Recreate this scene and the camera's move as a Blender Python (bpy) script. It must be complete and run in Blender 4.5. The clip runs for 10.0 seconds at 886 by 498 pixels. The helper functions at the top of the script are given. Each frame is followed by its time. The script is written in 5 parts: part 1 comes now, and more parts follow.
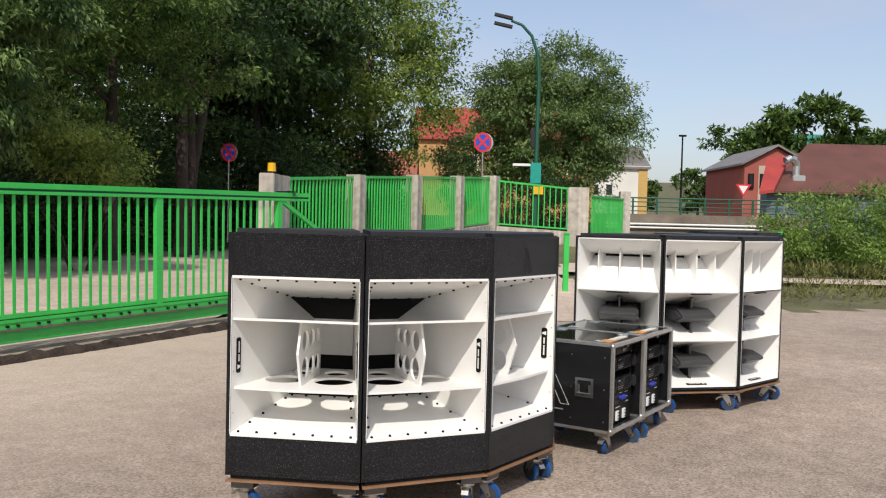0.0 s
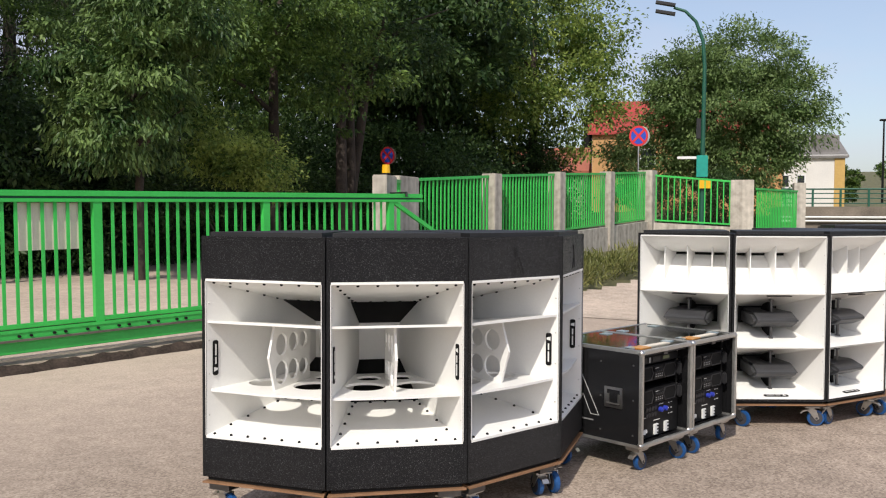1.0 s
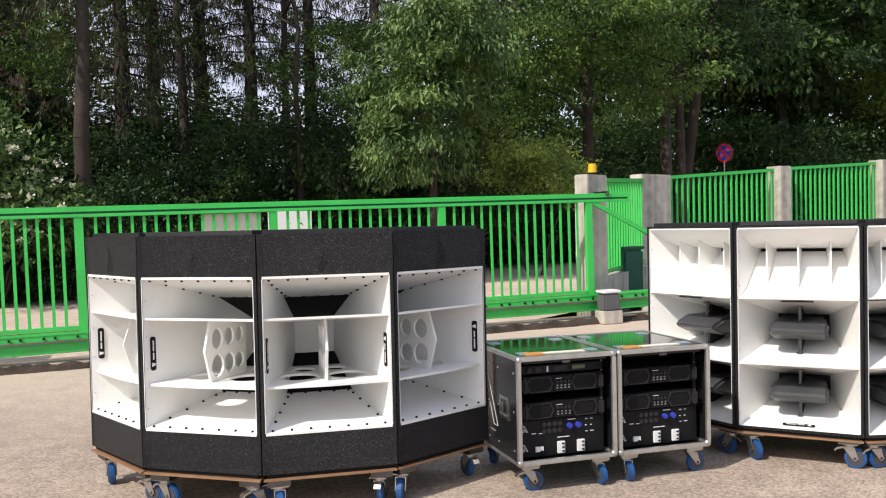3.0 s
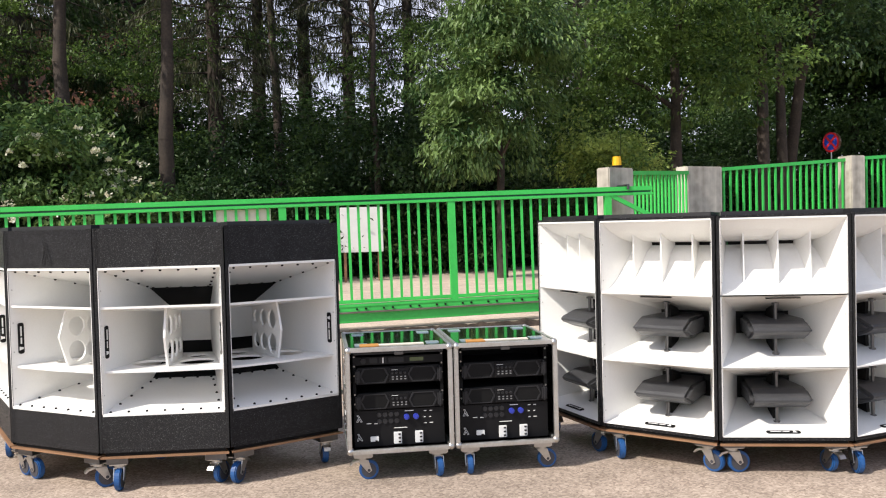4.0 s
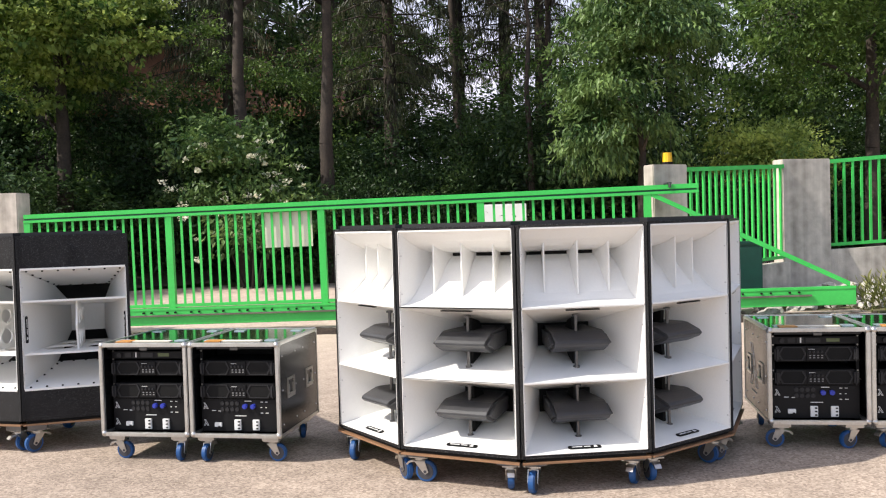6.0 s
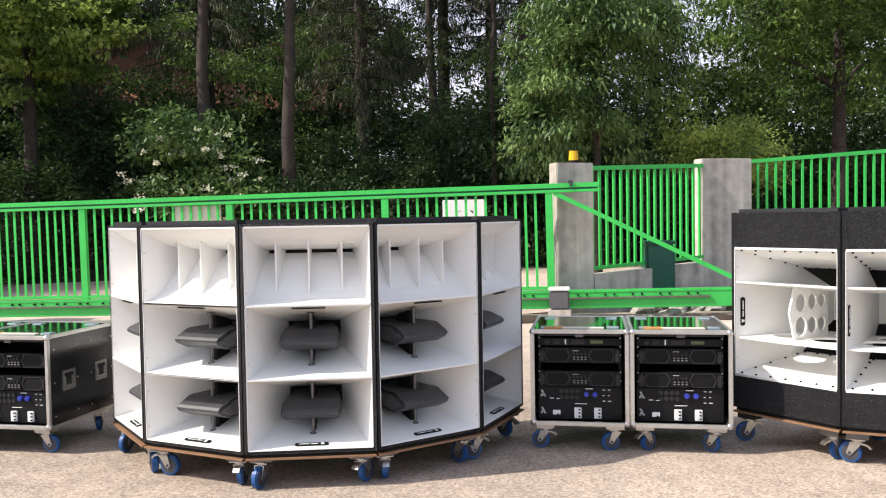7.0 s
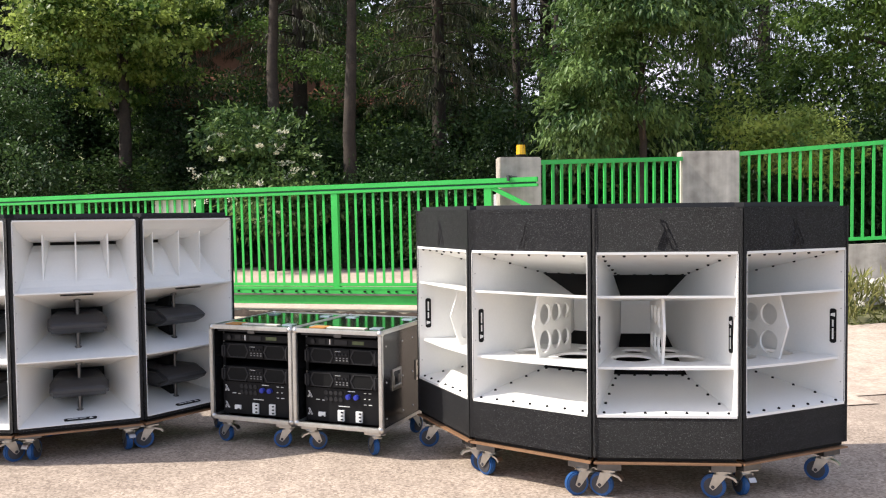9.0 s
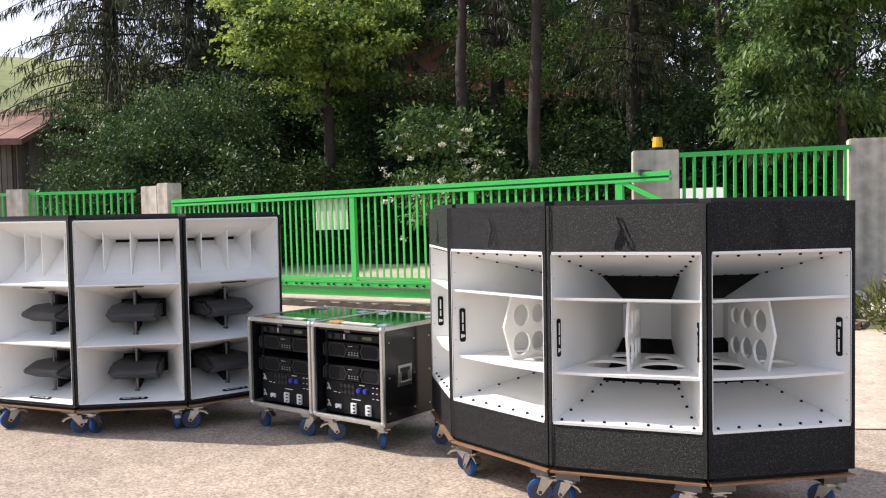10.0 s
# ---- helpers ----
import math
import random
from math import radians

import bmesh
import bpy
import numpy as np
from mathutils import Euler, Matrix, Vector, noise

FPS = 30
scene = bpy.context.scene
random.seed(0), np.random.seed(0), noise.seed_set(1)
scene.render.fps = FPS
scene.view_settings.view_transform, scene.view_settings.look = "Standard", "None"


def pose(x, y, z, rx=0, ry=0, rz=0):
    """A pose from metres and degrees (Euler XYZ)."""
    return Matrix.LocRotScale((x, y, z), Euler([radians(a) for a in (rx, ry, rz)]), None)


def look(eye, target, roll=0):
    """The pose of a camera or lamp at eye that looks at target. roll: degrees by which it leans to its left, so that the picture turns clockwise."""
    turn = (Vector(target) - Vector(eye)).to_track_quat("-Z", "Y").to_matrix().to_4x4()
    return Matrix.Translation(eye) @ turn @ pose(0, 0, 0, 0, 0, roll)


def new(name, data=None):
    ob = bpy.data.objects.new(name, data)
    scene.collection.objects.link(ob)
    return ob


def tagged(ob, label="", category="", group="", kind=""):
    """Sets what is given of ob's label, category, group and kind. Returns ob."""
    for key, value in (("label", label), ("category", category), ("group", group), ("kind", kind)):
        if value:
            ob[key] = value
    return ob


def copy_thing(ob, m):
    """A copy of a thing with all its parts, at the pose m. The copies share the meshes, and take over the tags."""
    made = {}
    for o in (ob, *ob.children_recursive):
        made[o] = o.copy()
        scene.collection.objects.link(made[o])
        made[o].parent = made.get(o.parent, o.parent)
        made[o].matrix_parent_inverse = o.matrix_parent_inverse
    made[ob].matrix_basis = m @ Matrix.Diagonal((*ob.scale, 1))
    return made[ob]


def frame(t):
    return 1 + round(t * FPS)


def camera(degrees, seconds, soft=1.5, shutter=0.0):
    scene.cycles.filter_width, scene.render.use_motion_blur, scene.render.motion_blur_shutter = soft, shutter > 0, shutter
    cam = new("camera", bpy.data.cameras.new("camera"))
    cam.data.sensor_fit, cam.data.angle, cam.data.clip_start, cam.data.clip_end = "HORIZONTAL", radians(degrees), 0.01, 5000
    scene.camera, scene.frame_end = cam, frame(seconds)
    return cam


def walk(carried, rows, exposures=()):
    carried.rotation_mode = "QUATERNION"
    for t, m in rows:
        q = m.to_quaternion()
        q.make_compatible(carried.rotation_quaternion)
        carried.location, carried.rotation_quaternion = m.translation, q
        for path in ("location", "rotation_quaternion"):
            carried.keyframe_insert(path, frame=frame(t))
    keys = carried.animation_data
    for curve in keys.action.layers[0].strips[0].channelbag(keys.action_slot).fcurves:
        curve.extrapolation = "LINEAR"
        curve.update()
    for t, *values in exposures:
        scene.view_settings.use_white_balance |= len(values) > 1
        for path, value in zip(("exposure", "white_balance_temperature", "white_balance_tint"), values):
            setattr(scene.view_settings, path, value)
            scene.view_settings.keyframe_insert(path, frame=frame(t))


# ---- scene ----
cam = camera(54.6, 10.0, soft=1.15)
ROWS = [
    (0, 0.0228, -0.0647, 1.4446, 0.080, 88.044, -1.374),
    (0.5, 0.4651, 0.0773, 1.4468, 6.257, 87.836, -0.763),
    (1, 1.0113, 0.2377, 1.4641, 12.415, 87.772, -0.267),
    (1.5, 1.6199, 0.5151, 1.4331, 18.607, 87.782, 0.181),
    (2, 2.2802, 0.8310, 1.4015, 24.932, 88.035, 0.603),
    (3.5, 4.1697, 2.0886, 1.3678, 45.523, 88.415, 1.435),
    (4, 4.7521, 2.6379, 1.3407, 48.861, 88.320, 1.477),
    (4.5, 5.2873, 3.2117, 1.3531, 52.707, 88.280, 1.463),
    (5, 5.7333, 3.8158, 1.3651, 59.402, 88.239, 1.576),
    (6.5, 6.9409, 5.7354, 1.3669, 68.085, 88.167, 1.396),
    (7, 7.1935, 6.4209, 1.3623, 68.373, 87.904, 0.949),
    (7.5, 7.4343, 7.1093, 1.3482, 68.742, 87.758, 0.687),
    (8, 7.6547, 7.8008, 1.3392, 69.978, 87.691, 0.560),
    (8.5, 7.7964, 8.5000, 1.3395, 73.723, 87.605, 0.538),
    (9, 7.9804, 9.1791, 1.3472, 79.829, 87.607, 0.640),
    (9.5, 8.0413, 9.8219, 1.3352, 87.178, 87.580, 0.809),
    (10, 8.0291, 10.4540, 1.3427, 95.419, 87.548, 1.060),
]
walk(cam, [(t, pose(x, y, z, pitch, roll, yaw)) for t, x, y, z, yaw, pitch, roll in ROWS],
     exposures=((0.0, 0.02), (2.0, 0.28), (4.5, 0.68), (8.0, 0.84), (9.2, 0.86), (10.0, 0.73)))

# ---- light ----
SUN_AZ, SUN_EL = -97.0, 46.0
world = bpy.data.worlds.new("sky")
scene.world = world
world.use_nodes = True
wn = world.node_tree
sky = wn.nodes.new("ShaderNodeTexSky")
sky.sky_type, sky.sun_disc = "NISHITA", False
sky.sun_elevation, sky.sun_rotation = radians(SUN_EL), radians(90 - SUN_AZ)
sky.dust_density, sky.air_density = 2.0, 1.0
cloud_map = wn.nodes.new("ShaderNodeTexCoord")
cloud_scale = wn.nodes.new("ShaderNodeMapping")
cloud_scale.inputs["Scale"].default_value = (1.6, 1.6, 5.0)
cloud = wn.nodes.new("ShaderNodeTexNoise")
cloud.inputs["Scale"].default_value, cloud.inputs["Detail"].default_value = 1.8, 8
ramp = wn.nodes.new("ShaderNodeValToRGB")
ramp.color_ramp.elements[0].position, ramp.color_ramp.elements[1].position = 0.40, 0.68
ramp.color_ramp.elements[0].color, ramp.color_ramp.elements[1].color = (0.25, 0.25, 0.25, 1), (0.65, 0.65, 0.65, 1)
haze = wn.nodes.new("ShaderNodeMixRGB")
haze.inputs["Color2"].default_value = (4.3, 4.2, 5.0, 1)
wn.links.new(cloud_map.outputs["Generated"], cloud_scale.inputs["Vector"])
wn.links.new(cloud_scale.outputs["Vector"], cloud.inputs["Vector"])
wn.links.new(cloud.outputs["Fac"], ramp.inputs["Fac"])
split = wn.nodes.new("ShaderNodeSeparateXYZ")
wn.links.new(cloud_map.outputs["Generated"], split.inputs[0])
west = wn.nodes.new("ShaderNodeMapRange")
west.inputs["From Min"].default_value, west.inputs["From Max"].default_value = -0.15, -0.85
west.inputs["To Min"].default_value, west.inputs["To Max"].default_value = 0.0, 0.42
wn.links.new(split.outputs["X"], west.inputs["Value"])
veil = wn.nodes.new("ShaderNodeMath")
veil.operation, veil.use_clamp = "ADD", True
wn.links.new(ramp.outputs["Color"], veil.inputs[0])
wn.links.new(west.outputs["Result"], veil.inputs[1])
wn.links.new(veil.outputs["Value"], haze.inputs["Fac"])
wn.links.new(sky.outputs["Color"], haze.inputs["Color1"])
wn.links.new(haze.outputs["Color"], wn.nodes["Background"].inputs["Color"])
wn.nodes["Background"].inputs["Strength"].default_value = 0.15

sun = new("sun", bpy.data.lights.new("sun", "SUN"))
sun.data.energy, sun.data.angle, sun.data.color = 3.45, radians(0.53), (1.0, 0.94, 0.85)
_e, _a = radians(SUN_EL), radians(SUN_AZ)
sun.matrix_world = look((0, 0, 30), (-math.cos(_e) * math.cos(_a), -math.cos(_e) * math.sin(_a), 30 - math.sin(_e)))


# ---- materials ----
def material(name, color, rough=0.6, metal=0.0, vary=0.12, scale=6.0, fine=60.0, bump=0.0, bump_scale=None, spec=0.5, coat=0.0, tint=None, island=0.0, per_object=0.0, stretch=1.0, bump_dist=0.01):
    """A principled material with a coarse and a fine noise over its colour, a fine relief and a little uneven gloss."""
    m = bpy.data.materials.new(name)
    m.use_nodes = True
    t = m.node_tree
    b = t.nodes["Principled BSDF"]
    co = t.nodes.new("ShaderNodeTexCoord")
    n1, n2 = t.nodes.new("ShaderNodeTexNoise"), t.nodes.new("ShaderNodeTexNoise")
    n1.inputs["Scale"].default_value, n1.inputs["Detail"].default_value = scale, 6
    n2.inputs["Scale"].default_value, n2.inputs["Detail"].default_value = fine, 3
    t.links.new(co.outputs["Object"], n2.inputs["Vector"])
    mp = t.nodes.new("ShaderNodeMapping")
    mp.inputs["Scale"].default_value = (1 / stretch ** 0.5, 1 / stretch ** 0.5, stretch)
    t.links.new(co.outputs["Object"], mp.inputs["Vector"])
    t.links.new(mp.outputs["Vector"], n1.inputs["Vector"])
    add = t.nodes.new("ShaderNodeMath")
    add.operation = "MULTIPLY_ADD"
    t.links.new(n2.outputs["Fac"], add.inputs[0])
    add.inputs[1].default_value = 0.6
    t.links.new(n1.outputs["Fac"], add.inputs[2])
    out = add.outputs[0]
    if island or per_object:
        rnd = t.nodes.new("ShaderNodeNewGeometry") if island else t.nodes.new("ShaderNodeObjectInfo")
        more = t.nodes.new("ShaderNodeMath")
        more.operation = "MULTIPLY_ADD"
        t.links.new(rnd.outputs["Random Per Island" if island else "Random"], more.inputs[0])
        more.inputs[1].default_value = island or per_object
        t.links.new(out, more.inputs[2])
        out = more.outputs[0]
    r = t.nodes.new("ShaderNodeMapRange")
    r.inputs["From Min"].default_value, r.inputs["From Max"].default_value = 0.45, 1.15 + (island or per_object)
    t.links.new(out, r.inputs["Value"])
    mix = t.nodes.new("ShaderNodeMixRGB")
    dark = tuple(c * (1 - vary * 1.6) for c in color)
    light = tint or tuple(min(1, c * (1 + vary)) for c in color)
    mix.inputs["Color1"].default_value, mix.inputs["Color2"].default_value = (*dark, 1), (*light, 1)
    t.links.new(r.outputs["Result"], mix.inputs["Fac"])
    t.links.new(mix.outputs["Color"], b.inputs["Base Color"])
    b.inputs["Metallic"].default_value = metal
    b.inputs["Specular IOR Level"].default_value = spec
    b.inputs["Coat Weight"].default_value = coat
    rr = t.nodes.new("ShaderNodeMapRange")
    rr.inputs["To Min"].default_value, rr.inputs["To Max"].default_value = max(0.02, rough - 0.08), min(1, rough + 0.08)
    t.links.new(n1.outputs["Fac"], rr.inputs["Value"])
    t.links.new(rr.outputs["Result"], b.inputs["Roughness"])
    if bump:
        bn = t.nodes.new("ShaderNodeBump")
        bn.inputs["Strength"].default_value, bn.inputs["Distance"].default_value = bump, bump_dist
        n3 = t.nodes.new("ShaderNodeTexNoise")
        n3.inputs["Scale"].default_value, n3.inputs["Detail"].default_value = bump_scale or fine, 3
        t.links.new(co.outputs["Object"], n3.inputs["Vector"])
        t.links.new(n3.outputs["Fac"], bn.inputs["Height"])
        t.links.new(bn.outputs["Normal"], b.inputs["Normal"])
    return m


def leaf_material(name, dark, light, through_light=0.35, gloss=0.45):
    """Leaves: every leaf its own green, part of the light goes through."""
    m = bpy.data.materials.new(name)
    m.use_nodes = True
    t = m.node_tree
    b = t.nodes["Principled BSDF"]
    g = t.nodes.new("ShaderNodeNewGeometry")
    mix = t.nodes.new("ShaderNodeMixRGB")
    mix.inputs["Color1"].default_value, mix.inputs["Color2"].default_value = (*dark, 1), (*light, 1)
    co, spots = t.nodes.new("ShaderNodeTexCoord"), t.nodes.new("ShaderNodeTexNoise")
    spots.inputs["Scale"].default_value, spots.inputs["Detail"].default_value = 1.1, 3
    t.links.new(co.outputs["Object"], spots.inputs["Vector"])
    patch = t.nodes.new("ShaderNodeMapRange")
    patch.inputs["From Min"].default_value, patch.inputs["From Max"].default_value = 0.36, 0.66
    patch.inputs["To Min"].default_value, patch.inputs["To Max"].default_value = -0.28, 0.62
    t.links.new(spots.outputs["Fac"], patch.inputs["Value"])
    each = t.nodes.new("ShaderNodeMath")
    each.operation, each.use_clamp = "MULTIPLY_ADD", True
    each.inputs[1].default_value = 0.5
    t.links.new(g.outputs["Random Per Island"], each.inputs[0])
    t.links.new(patch.outputs["Result"], each.inputs[2])
    t.links.new(each.outputs["Value"], mix.inputs["Fac"])
    t.links.new(mix.outputs["Color"], b.inputs["Base Color"])
    b.inputs["Roughness"].default_value = gloss
    b.inputs["Specular IOR Level"].default_value = 0.3
    tr = t.nodes.new("ShaderNodeBsdfTranslucent")
    t.links.new(mix.outputs["Color"], tr.inputs["Color"])
    ms = t.nodes.new("ShaderNodeMixShader")
    ms.inputs["Fac"].default_value = through_light
    t.links.new(b.outputs["BSDF"], ms.inputs[1])
    t.links.new(tr.outputs["BSDF"], ms.inputs[2])
    t.links.new(ms.outputs["Shader"], t.nodes["Material Output"].inputs["Surface"])
    return m


def stone_floor(name, base, speck, size, bump=0.5, stain=0.35):
    """Worn asphalt or gravel: light chips in a darker binder, with broad stains."""
    m = bpy.data.materials.new(name)
    m.use_nodes = True
    t = m.node_tree
    b = t.nodes["Principled BSDF"]
    co = t.nodes.new("ShaderNodeTexCoord")
    v = t.nodes.new("ShaderNodeTexVoronoi")
    v.inputs["Scale"].default_value = size
    big, mid, fine = (t.nodes.new("ShaderNodeTexNoise") for _ in range(3))
    for n, s, d in ((big, 0.35, 6), (mid, 5.0, 5), (fine, 140.0, 2)):
        n.inputs["Scale"].default_value, n.inputs["Detail"].default_value = s, d
        t.links.new(co.outputs["Object"], n.inputs["Vector"])
    t.links.new(co.outputs["Object"], v.inputs["Vector"])
    chips = t.nodes.new("ShaderNodeMixRGB")
    chips.inputs["Color1"].default_value, chips.inputs["Color2"].default_value = (*base, 1), (*speck, 1)
    bw = t.nodes.new("ShaderNodeRGBToBW")
    t.links.new(v.outputs["Color"], bw.inputs["Color"])
    t.links.new(bw.outputs["Val"], chips.inputs["Fac"])
    stains = t.nodes.new("ShaderNodeMapRange")
    stains.inputs["From Min"].default_value, stains.inputs["From Max"].default_value = 0.3, 0.7
    stains.inputs["To Min"].default_value, stains.inputs["To Max"].default_value = 1 - stain, 1.1
    t.links.new(big.outputs["Fac"], stains.inputs["Value"])
    s2 = t.nodes.new("ShaderNodeMapRange")
    s2.inputs["From Min"].default_value, s2.inputs["From Max"].default_value = 0.3, 0.7
    s2.inputs["To Min"].default_value, s2.inputs["To Max"].default_value = 0.82, 1.08
    t.links.new(mid.outputs["Fac"], s2.inputs["Value"])
    mul = t.nodes.new("ShaderNodeMath")
    mul.operation = "MULTIPLY"
    t.links.new(stains.outputs["Result"], mul.inputs[0])
    t.links.new(s2.outputs["Result"], mul.inputs[1])
    sc = t.nodes.new("ShaderNodeVectorMath")
    sc.operation = "SCALE"
    t.links.new(chips.outputs["Color"], sc.inputs[0])
    t.links.new(mul.outputs["Value"], sc.inputs["Scale"])
    t.links.new(sc.outputs["Vector"], b.inputs["Base Color"])
    b.inputs["Roughness"].default_value = 0.9
    b.inputs["Specular IOR Level"].default_value = 0.25
    bn = t.nodes.new("ShaderNodeBump")
    bn.inputs["Strength"].default_value, bn.inputs["Distance"].default_value = bump, 0.012
    t.links.new(bw.outputs["Val"], bn.inputs["Height"])
    bn2 = t.nodes.new("ShaderNodeBump")
    bn2.inputs["Strength"].default_value, bn2.inputs["Distance"].default_value = 0.3, 0.006
    t.links.new(fine.outputs["Fac"], bn2.inputs["Height"])
    t.links.new(bn.outputs["Normal"], bn2.inputs["Normal"])
    t.links.new(bn2.outputs["Normal"], b.inputs["Normal"])
    return m


def paler_edge(m):
    """Paler, warmer asphalt along the gate, thinning out over a few metres."""
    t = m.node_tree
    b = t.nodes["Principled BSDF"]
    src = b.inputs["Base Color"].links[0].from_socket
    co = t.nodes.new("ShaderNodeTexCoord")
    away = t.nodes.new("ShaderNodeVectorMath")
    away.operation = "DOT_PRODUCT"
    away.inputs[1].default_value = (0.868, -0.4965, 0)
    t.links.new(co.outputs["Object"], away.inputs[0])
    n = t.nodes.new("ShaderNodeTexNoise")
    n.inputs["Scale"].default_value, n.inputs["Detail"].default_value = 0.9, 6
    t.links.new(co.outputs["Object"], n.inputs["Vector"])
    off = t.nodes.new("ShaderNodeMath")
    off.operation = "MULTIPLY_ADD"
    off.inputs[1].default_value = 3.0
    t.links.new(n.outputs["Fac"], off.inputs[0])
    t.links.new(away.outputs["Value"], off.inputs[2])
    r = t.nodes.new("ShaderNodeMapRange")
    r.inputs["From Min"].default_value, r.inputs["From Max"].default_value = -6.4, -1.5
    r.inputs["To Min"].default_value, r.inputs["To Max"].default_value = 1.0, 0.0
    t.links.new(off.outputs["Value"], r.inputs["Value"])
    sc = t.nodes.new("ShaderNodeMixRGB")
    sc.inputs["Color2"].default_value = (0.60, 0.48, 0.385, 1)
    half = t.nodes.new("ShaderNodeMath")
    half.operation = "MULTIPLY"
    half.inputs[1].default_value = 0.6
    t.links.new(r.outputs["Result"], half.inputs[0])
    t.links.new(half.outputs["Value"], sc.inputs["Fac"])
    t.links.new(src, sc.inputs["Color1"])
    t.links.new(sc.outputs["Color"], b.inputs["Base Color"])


def glint_flecks(m, size, color):
    """Sparse bright specks painted into a dark coating in place of its glints."""
    t = m.node_tree
    b = t.nodes["Principled BSDF"]
    src = b.inputs["Base Color"].links[0].from_socket
    co, n, r, mix = (t.nodes.new(k) for k in ("ShaderNodeTexCoord", "ShaderNodeTexNoise", "ShaderNodeMapRange", "ShaderNodeMixRGB"))
    n.inputs["Scale"].default_value, n.inputs["Detail"].default_value = size, 1
    t.links.new(co.outputs["Object"], n.inputs["Vector"])
    r.inputs["From Min"].default_value, r.inputs["From Max"].default_value = 0.62, 0.74
    t.links.new(n.outputs["Fac"], r.inputs["Value"])
    t.links.new(r.outputs["Result"], mix.inputs["Fac"])
    t.links.new(src, mix.inputs["Color1"])
    mix.inputs["Color2"].default_value = (*color, 1)
    t.links.new(mix.outputs["Color"], b.inputs["Base Color"])


ASPHALT = stone_floor("worn_asphalt", (0.235, 0.18, 0.14), (0.60, 0.49, 0.395), 85.0, 0.6)
paler_edge(ASPHALT)
DUST = stone_floor("dusty_gravel", (0.46, 0.36, 0.28), (0.66, 0.55, 0.45), 45.0, 0.4, 0.25)
SOIL = material("grassy_soil", (0.09, 0.10, 0.04), 0.95, vary=0.5, scale=0.6, fine=12, bump=0.8, tint=(0.20, 0.19, 0.08))
FOREST_SOIL = material("forest_soil", (0.05, 0.04, 0.025), 0.95, vary=0.4, scale=0.9, fine=9, bump=0.9)
MEADOW = material("meadow", (0.16, 0.22, 0.07), 0.95, vary=0.3, scale=0.05, fine=0.6, tint=(0.30, 0.31, 0.12))
WHITE = material("white_paint", (0.83, 0.822, 0.79), 0.42, vary=0.03, scale=3.0, fine=90, bump=0.04, bump_scale=120)
BLACK_COAT = material("black_textured_coating", (0.010, 0.010, 0.011), 0.40, vary=0.3, scale=3, fine=420, bump=0.9, bump_scale=420, bump_dist=0.014, spec=0.26, tint=(0.024, 0.024, 0.026))
glint_flecks(BLACK_COAT, 300.0, (0.20, 0.20, 0.21))
BLACK = material("black_matt", (0.007, 0.007, 0.007), 0.7, vary=0.2, spec=0.2)
EDGE_BLACK = material("black_edge_paint", (0.018, 0.018, 0.02), 0.5, vary=0.2, bump=0.15, fine=120)
PLUG = material("dark_grey_moulding", (0.045, 0.046, 0.05), 0.45, vary=0.2, bump=0.15, fine=150)
DARK_STEEL = material("dark_steel", (0.16, 0.16, 0.165), 0.35, 1.0, vary=0.2, fine=40)
STEEL = material("zinc_steel", (0.55, 0.54, 0.52), 0.35, 1.0, vary=0.15, fine=40)
ALU = material("aluminium_profile", (0.62, 0.62, 0.60), 0.38, 0.9, vary=0.12, scale=10, fine=80)
WOOD = material("birch_plywood", (0.27, 0.145, 0.075), 0.6, vary=0.2, scale=9, fine=120, bump=0.1)
BLUE = material("blue_rubber", (0.012, 0.080, 0.25), 0.5, vary=0.15, scale=20)
HUB = material("dark_hub", (0.05, 0.05, 0.06), 0.5, vary=0.2)
GREEN = material("green_paint", (0.045, 0.50, 0.085), 0.40, vary=0.12, scale=2.5, fine=30, bump=0.05, coat=0.1)
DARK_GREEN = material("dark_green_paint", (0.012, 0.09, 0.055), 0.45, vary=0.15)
CONCRETE = material("weathered_concrete", (0.44, 0.385, 0.32), 0.85, vary=0.34, scale=2.2, fine=7, bump=0.3, bump_scale=40, tint=(0.66, 0.60, 0.52), stretch=0.12)
CASE = material("black_laminate", (0.012, 0.012, 0.013), 0.22, vary=0.2, scale=5, fine=200, bump=0.05)
CASE_TOP = material("gloss_black_laminate", (0.010, 0.012, 0.011), 0.06, vary=0.2, scale=5, coat=0.4)
AMP = material("amplifier_black", (0.008, 0.008, 0.009), 0.5, vary=0.15, fine=120, spec=0.2)
GREY_TRIM = material("grey_trim", (0.023, 0.023, 0.025), 0.45, vary=0.15, spec=0.3)
PALE_GREY = material("pale_grey_print", (0.22, 0.22, 0.22), 0.5, vary=0.1)
PRINT = material("white_print", (0.75, 0.75, 0.73), 0.5, vary=0.05)
SOCKET_BLUE = material("blue_connector", (0.03, 0.05, 0.40), 0.4, vary=0.1)
LCD = material("display_glass", (0.10, 0.13, 0.06), 0.15, vary=0.1)
YELLOW = material("yellow_plastic", (0.75, 0.42, 0.01), 0.35, vary=0.08)
TAPE = material("brown_tape", (0.55, 0.25, 0.06), 0.4, vary=0.25, fine=30)
PAPER = material("pale_label", (0.72, 0.66, 0.55), 0.6, vary=0.08)
FOIL = material("pale_blue_steel", (0.60, 0.70, 0.74), 0.3, 0.7, vary=0.1)
BARK = material("bark", (0.050, 0.037, 0.028), 0.9, vary=0.45, scale=3, fine=22, bump=1.0)
LEAF = leaf_material("leaf_green", (0.028, 0.066, 0.015), (0.19, 0.29, 0.066), 0.38)
